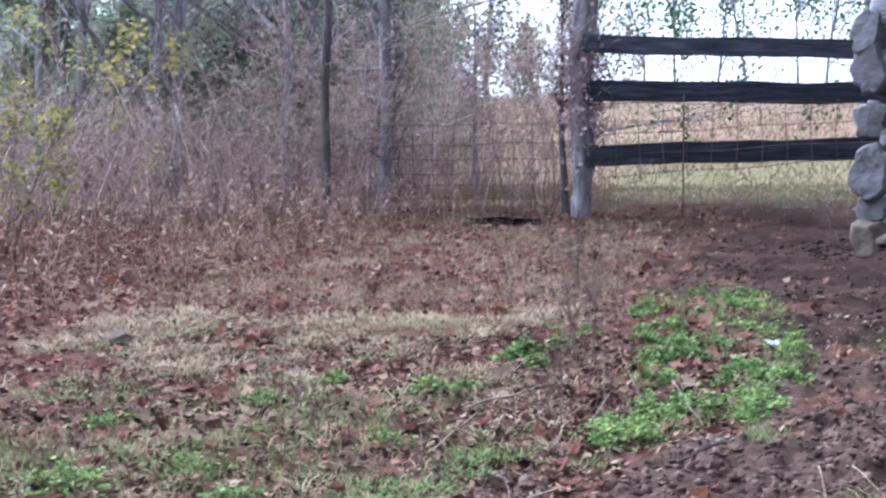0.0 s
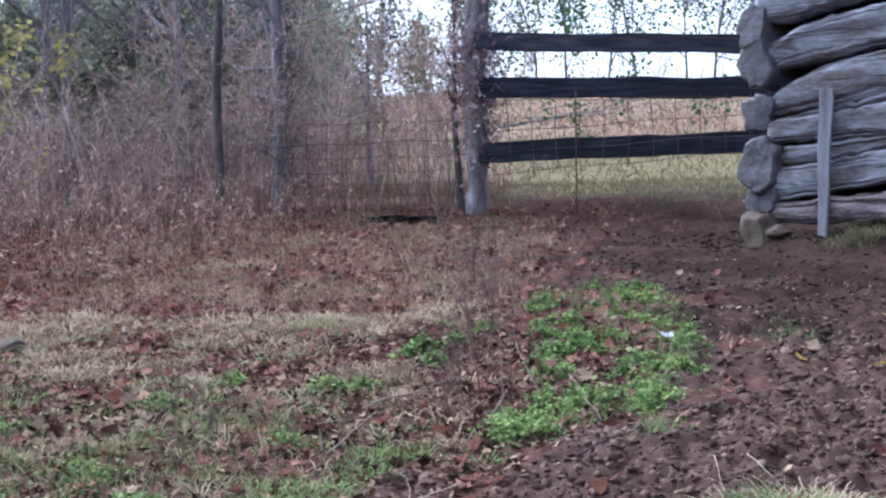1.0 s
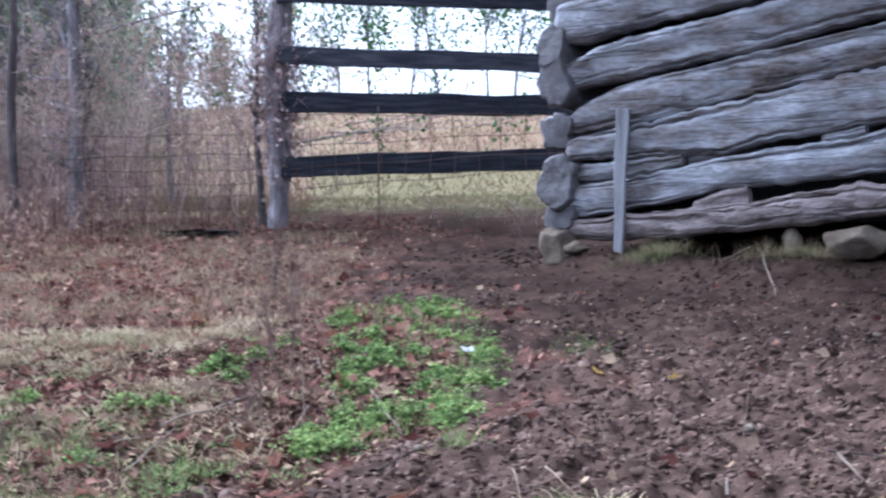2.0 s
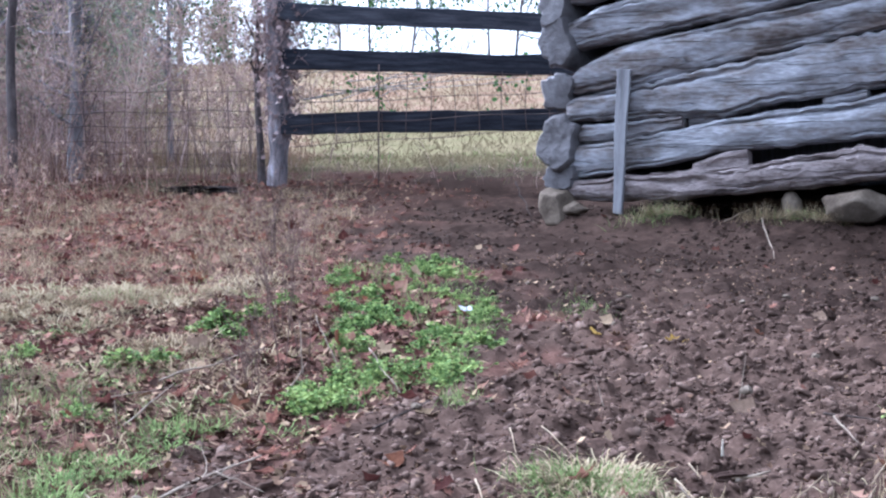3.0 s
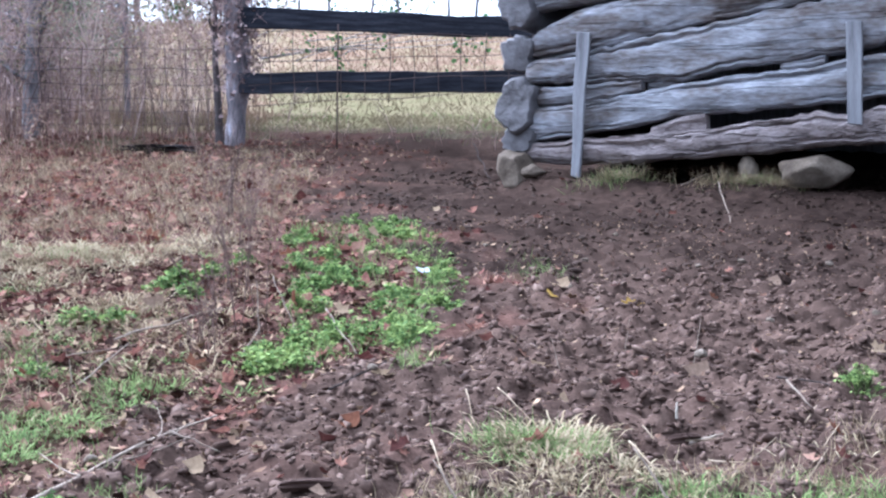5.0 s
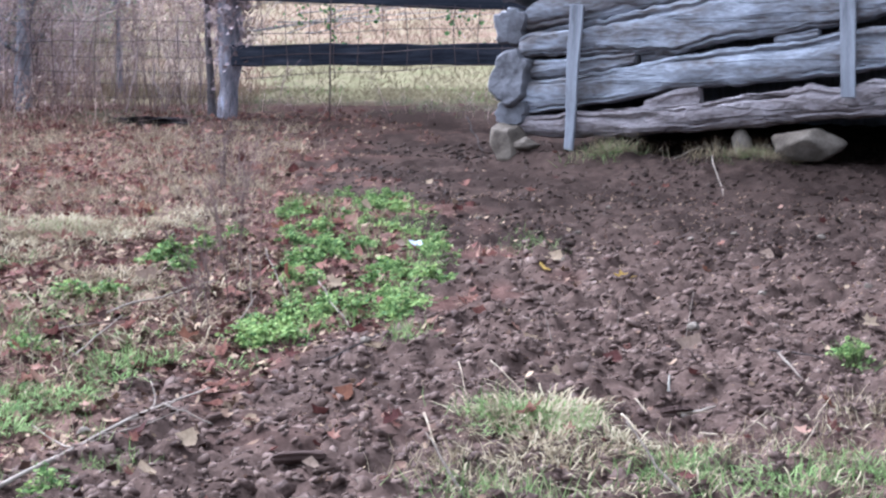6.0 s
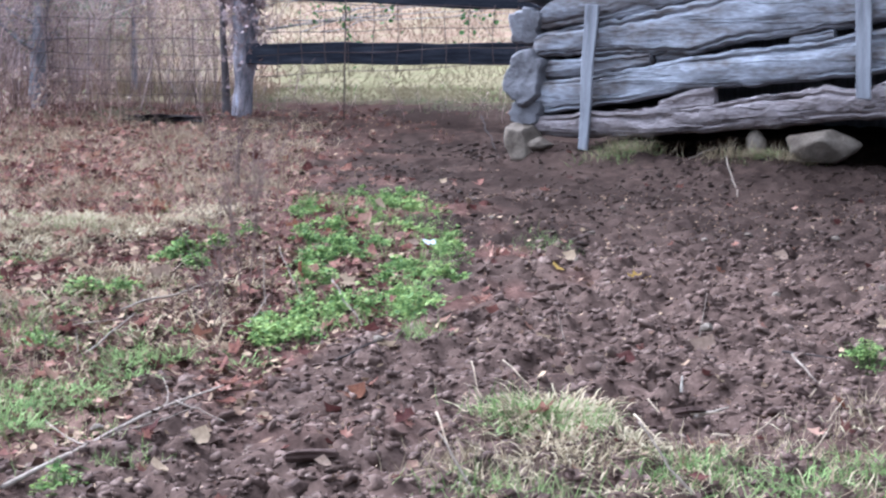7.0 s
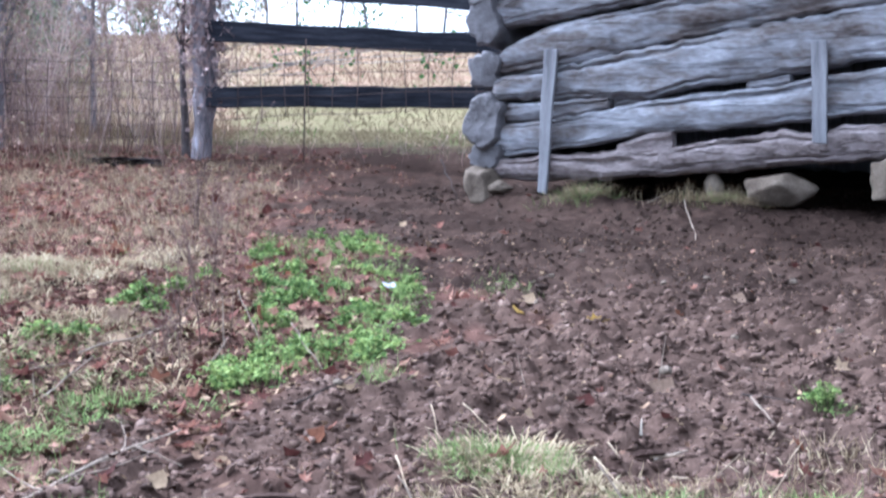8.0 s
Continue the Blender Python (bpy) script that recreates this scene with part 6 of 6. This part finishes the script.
def stick(name, ends, radius, label, material=M_STICK, rise=(0.02, 0.02), wave=0.02, seed=0, group="sticks on the soil", forks=0):
    """A stick from one ground place to another, rise above the soil at its ends."""
    (xa, ya), (xb, yb) = ends
    a, b = at(xa, ya, rise[0]), at(xb, yb, rise[1])
    s = np.linspace(0, 1, 14)
    span = (b - a).length
    p = np.array(a)[None] * (1 - s)[:, None] + np.array(b)[None] * s[:, None]
    p[:, 2] += wave * span * (ripple(s * 4, s * 0, 1.0, seed) - 0.5)
    p[:, 0] += wave * span * (ripple(s * 5, s * 0, 1.0, seed + 1) - 0.5)
    p -= np.array(a)[None]
    r = 0.6 * radius * (1 - 0.55 * s) * (1 + 0.25 * (ripple(s * 14, s * 0, 1.0, seed + 2) - 0.5))
    pairs = [tubes(p[None], r[None], 7)]
    if forks:
        q, qr = offshoots(p[None], r[None], forks, np.random.default_rng(seed), 0.28, 0.35, seg=4, lift=0.9)
        pairs.append(tubes(q, qr, 5))
    ob = new(name, mesh_of(name, *joined(pairs), material))
    ob.location = a
    return tagged(ob, label, "stick", group)


stick("fallen_branch", ((-1.25, 4.33), (-0.79, 5.45)), 0.014, "long grey dead branch lying across the mud", rise=(0.02, 0.03), wave=0.035, seed=3, forks=6)
stick("twig", ((-0.88, 5.10), (-0.70, 5.01)), 0.006, "thin side twig of the grey dead branch", rise=(0.04, 0.02), wave=0.06, seed=33)
stick("dead_stalk", ((-0.50, 7.00), (-0.33, 6.31)), 0.006, "pale dry stalk fallen over the green weeds", rise=(0.10, 0.03), seed=5)
stick("dead_stalk", ((-0.80, 7.55), (-0.62, 6.85)), 0.005, "thin greenish dry stalk leaning over the weeds", rise=(0.16, 0.03), seed=6)
stick("dead_stalk", ((-1.41, 5.98), (-1.42, 6.00)), 0.006, "short pale broken stalk standing upright", rise=(0.0, 0.12), seed=7)
stick("twig", ((-1.38, 5.98), (-1.26, 6.35)), 0.007, "grey bent twig on the leaf mould", rise=(0.01, 0.12), seed=8)
stick("twig", ((-1.40, 6.70), (-1.02, 7.30)), 0.010, "pale twig lying through the grass", rise=(0.03, 0.05), seed=9, wave=0.05)
stick("twig", ((-0.40, 5.70), (-0.20, 6.10)), 0.008, "dark twig sunk in the mud", M_STICK_DARK, seed=10)
stick("twig", ((1.34, 5.93), (1.39, 5.74)), 0.009, "pale grey stick poking from the mud", rise=(0.05, 0.02), seed=11)
stick("twig", ((1.36, 6.18), (1.54, 6.02)), 0.010, "dark wet stick sunk in the mud", M_STICK_DARK, seed=12)
stick("dead_stalk", ((0.10, 4.33), (-0.01, 4.42)), 0.008, "pale dry stalk standing out of the grass", rise=(0.0, 0.13), seed=13)
stick("dead_stalk", ((0.71, 4.35), (0.57, 4.45)), 0.008, "tan dry stalk leaning over the grass", rise=(0.0, 0.21), wave=0.06, seed=14)
stick("dead_stalk", ((0.855, 5.52), (0.857, 5.53)), 0.009, "short white broken stalk standing in the mud", M_PALE_STALK, rise=(0.0, 0.055), seed=15)
stick("twig", ((0.86, 5.28), (0.99, 5.33)), 0.014, "pale split twig beside a mud hole", seed=16)
stick("dead_stalk", ((-0.80, 6.95), (-0.81, 7.0)), 0.007, "pale dry stalk standing among the weeds", rise=(0.0, 0.24), seed=17)
stick("dead_stalk", ((-0.83, 6.6), (-0.78, 6.95)), 0.006, "bent pale stalk at the edge of the weeds", rise=(0.02, 0.06), seed=18)
stick("twig", ((2.0, 12.75), (2.3, 13.2)), 0.012, "thin pale stick leaning before the barn sill", rise=(0.02, 0.12), seed=19)
stick("twig", ((2.27, 12.6), (2.16, 11.4)), 0.010, "long thin stick lying before the barn", rise=(0.05, 0.02), seed=20)
stick("twig", ((0.37, 16.2), (0.5, 14.4)), 0.014, "thin stick leaning by the barn corner", M_STICK_DARK, rise=(0.15, 0.02), seed=21)
stick("twig", ((-1.55, 6.45), (-1.28, 6.75)), 0.006, "grey twig on the leaf mould", seed=22)
for _i, (_ends, _r, _rise) in enumerate((
        (((0.64, 5.16), (0.70, 4.80)), 0.0075, (0.03, 0.02)), (((0.90, 5.12), (0.99, 4.98)), 0.006, (0.03, 0.015)), (((-0.02, 4.92), (0.03, 4.66)), 0.007, (0.06, 0.01)),
        (((0.10, 5.45), (0.13, 5.22)), 0.005, (0.05, 0.02)), (((0.22, 5.6), (0.35, 5.28)), 0.005, (0.07, 0.02)), (((0.72, 5.4), (0.75, 5.3)), 0.006, (0.04, 0.01)),
        (((0.85, 5.28), (0.97, 5.3)), 0.007, (0.02, 0.02)), (((1.0, 4.95), (1.12, 5.1)), 0.005, (0.02, 0.05)), (((1.15, 4.78), (1.24, 4.9)), 0.006, (0.02, 0.05)),
        (((1.27, 5.08), (1.36, 5.22)), 0.006, (0.02, 0.06)), (((0.30, 4.6), (0.42, 4.62)), 0.006, (0.03, 0.02)), (((1.30, 5.45), (1.38, 5.62)), 0.006, (0.02, 0.05)))):
    stick("dead_stalk", _ends, _r, "pale tan dead grass stalk lying across the mud", M_TAN_STALK, rise=_rise, seed=60 + _i)
M_SLAB = surface("rotten_bark", [(0.020, 0.012, 0.010), (0.036, 0.022, 0.018), (0.062, 0.040, 0.032)], scale=14.0, stretch=(0.6, 1.5, 1.5), bump=0.8, fine=60.0, depth=0.02)


def bark_chunk(x, y, run, tall, deep, turn, seed, label):
    ob = new("bark_chunk", log_mesh("bark_chunk", run, tall, tall * 0.7, deep, seed, square=0.8, knots=2, rugged=0.5, material=M_SLAB, blunt=0.4, dome=0.02))
    ob.matrix_world = placed(at(x, y, 0.012), Vector((math.cos(radians(turn)), math.sin(radians(turn)), 0.05)))
    tagged(ob, label, "bark", "bark chunks in the mud")


bark_chunk(-0.47, 4.63, 0.15, 0.03, 0.06, 8, 31, "dark half-buried slab of bark in the mud")
bark_chunk(0.80, 5.30, 0.10, 0.04, 0.05, 10, 35, "small rotten wood chunk beside a muddy hole")
stick("fallen_branch", ((-9.95, 19.2), (-9.15, 18.7)), 0.045, "pale broken branch caught in the brush", M_PALE_STALK, rise=(0.42, 0.22), wave=0.05, seed=41)
stick("dead_stalk", ((-2.9, 8.9), (-2.88, 8.95)), 0.005, "dry weed stalk standing in dead grass", rise=(0.0, 0.3), seed=23)
stick("dead_stalk", ((-1.55, 6.05), (-1.57, 6.08)), 0.005, "dry broken weed stalk standing upright", rise=(0.0, 0.16), seed=24)
stick("dead_stalk", ((0.80, 6.6), (0.82, 6.62)), 0.004, "thin brown stalk standing in the mud", rise=(0.0, 0.16), seed=25)
stick("dead_stalk", ((0.49, 6.2), (0.46, 6.22)), 0.004, "thin brown stalk standing in the mud", rise=(0.0, 0.16), seed=26)
stick("dead_stalk", ((1.06, 6.4), (1.09, 6.42)), 0.004, "thin brown stalk standing in the mud", rise=(0.0, 0.2), seed=27)


def dead_weed(x, y, tall, seed, lean, count, label, thick=0.0032, material=M_STALK):
    rng = np.random.default_rng(seed)
    base = lay(x + rng.normal(0, 0.05, count), y + rng.normal(0, 0.10, count), -0.01)
    p, r = stems(base, rng, tall * rng.uniform(0.45, 1.0, count), thick, 0.10, 0.12, seg=7)
    p[:, :, 0] += lean * (p[:, :, 2] - p[:, :1, 2])
    a, ar = offshoots(p, r, 8, rng, 0.3, 0.4, seg=4, low=0.25, lift=0.8)
    b, br = offshoots(a, ar, 3, rng, 0.5, 0.5, seg=3)
    o = at(x, y)
    v, f = joined([tubes(p, np.maximum(r, 0.0018)), tubes(a, np.maximum(ar, 0.0012)), tubes(b, np.maximum(br, 0.001))])
    ob = new("dead_weed", mesh_of("dead_weed", v - np.array(o), f, material))
    ob.location = o
    return tagged(ob, label, "weed", "dead weeds in the yard")


dead_weed(-0.88, 7.0, 1.15, 3, -0.10, 7, "tall wispy reddish-brown dead weed")
dead_weed(-1.02, 8.0, 0.8, 4, -0.04, 9, "wispy reddish-brown dead weed")
dead_weed(-0.98, 6.6, 0.45, 5, 0.05, 8, "short wispy brown dead weed")
dead_weed(-1.40, 11.2, 1.05, 8, -0.10, 3, "tall dark dead weed with few side twigs", 0.0055, M_DARK_STALK)
dead_weed(-1.25, 10.2, 0.5, 9, 0.02, 6, "short wispy brown dead weed")
dead_weed(-2.05, 6.3, 0.35, 6, 0.0, 5, "short wispy brown dead weed")

# low lump at the foot of the brush, its shadow painted in as near-black
M_HEAP_SHADE = surface("heap_shade_black", [(0.006, 0.005, 0.005), (0.014, 0.011, 0.011), (0.03, 0.024, 0.023)], scale=7.0, bump=0.8, fine=40.0, depth=0.03)
shade_lump = new("rotten_log", mesh_of("rotten_log", *strewn(lump(6.3, 4), lay(np.array([-3.12]), np.array([17.36]), 0.02), np.array([np.diag([2.1, 1.0, 0.62])]), [0.27]), M_HEAP_SHADE))
tagged(shade_lump, "low black lump standing for a shadowed heap at the foot of the brush", "log")

# a scrap of white plastic in the weeds
bm = bmesh.new()
bmesh.ops.create_grid(bm, x_segments=10, y_segments=6, size=0.5)
for v in bm.verts:
    v.co.z = 0.22 * noise.noise(Vector((v.co.x * 3.1, v.co.y * 2.7, 1.3))) + 0.12 * abs(v.co.x)
    v.co.x *= 1 + 0.3 * noise.noise(Vector((0, v.co.y * 4, 5)))
ret = bmesh.ops.extrude_face_region(bm, geom=bm.faces[:])
bmesh.ops.translate(bm, verts=[g for g in ret["geom"] if isinstance(g, bmesh.types.BMVert)], vec=(0, 0, -0.03))
scrap = new("plastic_scrap", mesh_from(bm, "plastic_scrap", M_WHITE, True))
scrap.matrix_world = Matrix.Translation(at(-0.07, 8.30, 0.05)) @ pose(0, 0, 0, SLOPE + 15, 5, 25) @ Matrix.Diagonal((0.075, 0.06, 0.04, 1))
tagged(scrap, "crumpled scrap of white plastic among green weeds", "litter")

for i, (x, y, w) in enumerate(((1.82, 9.26, 0.05), (1.08, 6.33, 0.07), (0.7, 8.05, 0.05), (-0.25, 6.0, 0.05), (0.9, 9.4, 0.05), (1.5, 8.9, 0.05), (0.3, 9.6, 0.04), (2.3, 9.1, 0.05), (-1.1, 4.9, 0.05), (1.2, 10.4, 0.05), (2.1, 7.4, 0.05), (1.55, 7.2, 0.045))):
    stone("pebble", at(x, y, 0.035), (w, w * 0.8, w * 0.6), 20 + i * 1.7, "small pale pebble lying in the mud", "pebbles in the mud", 0, i * 50)

stone("field_stone", at(-3.8, 8.45, 0.04), (0.2, 0.16, 0.10), 33.3, "purplish-grey stone lying in dead grass", "", 0, 20)
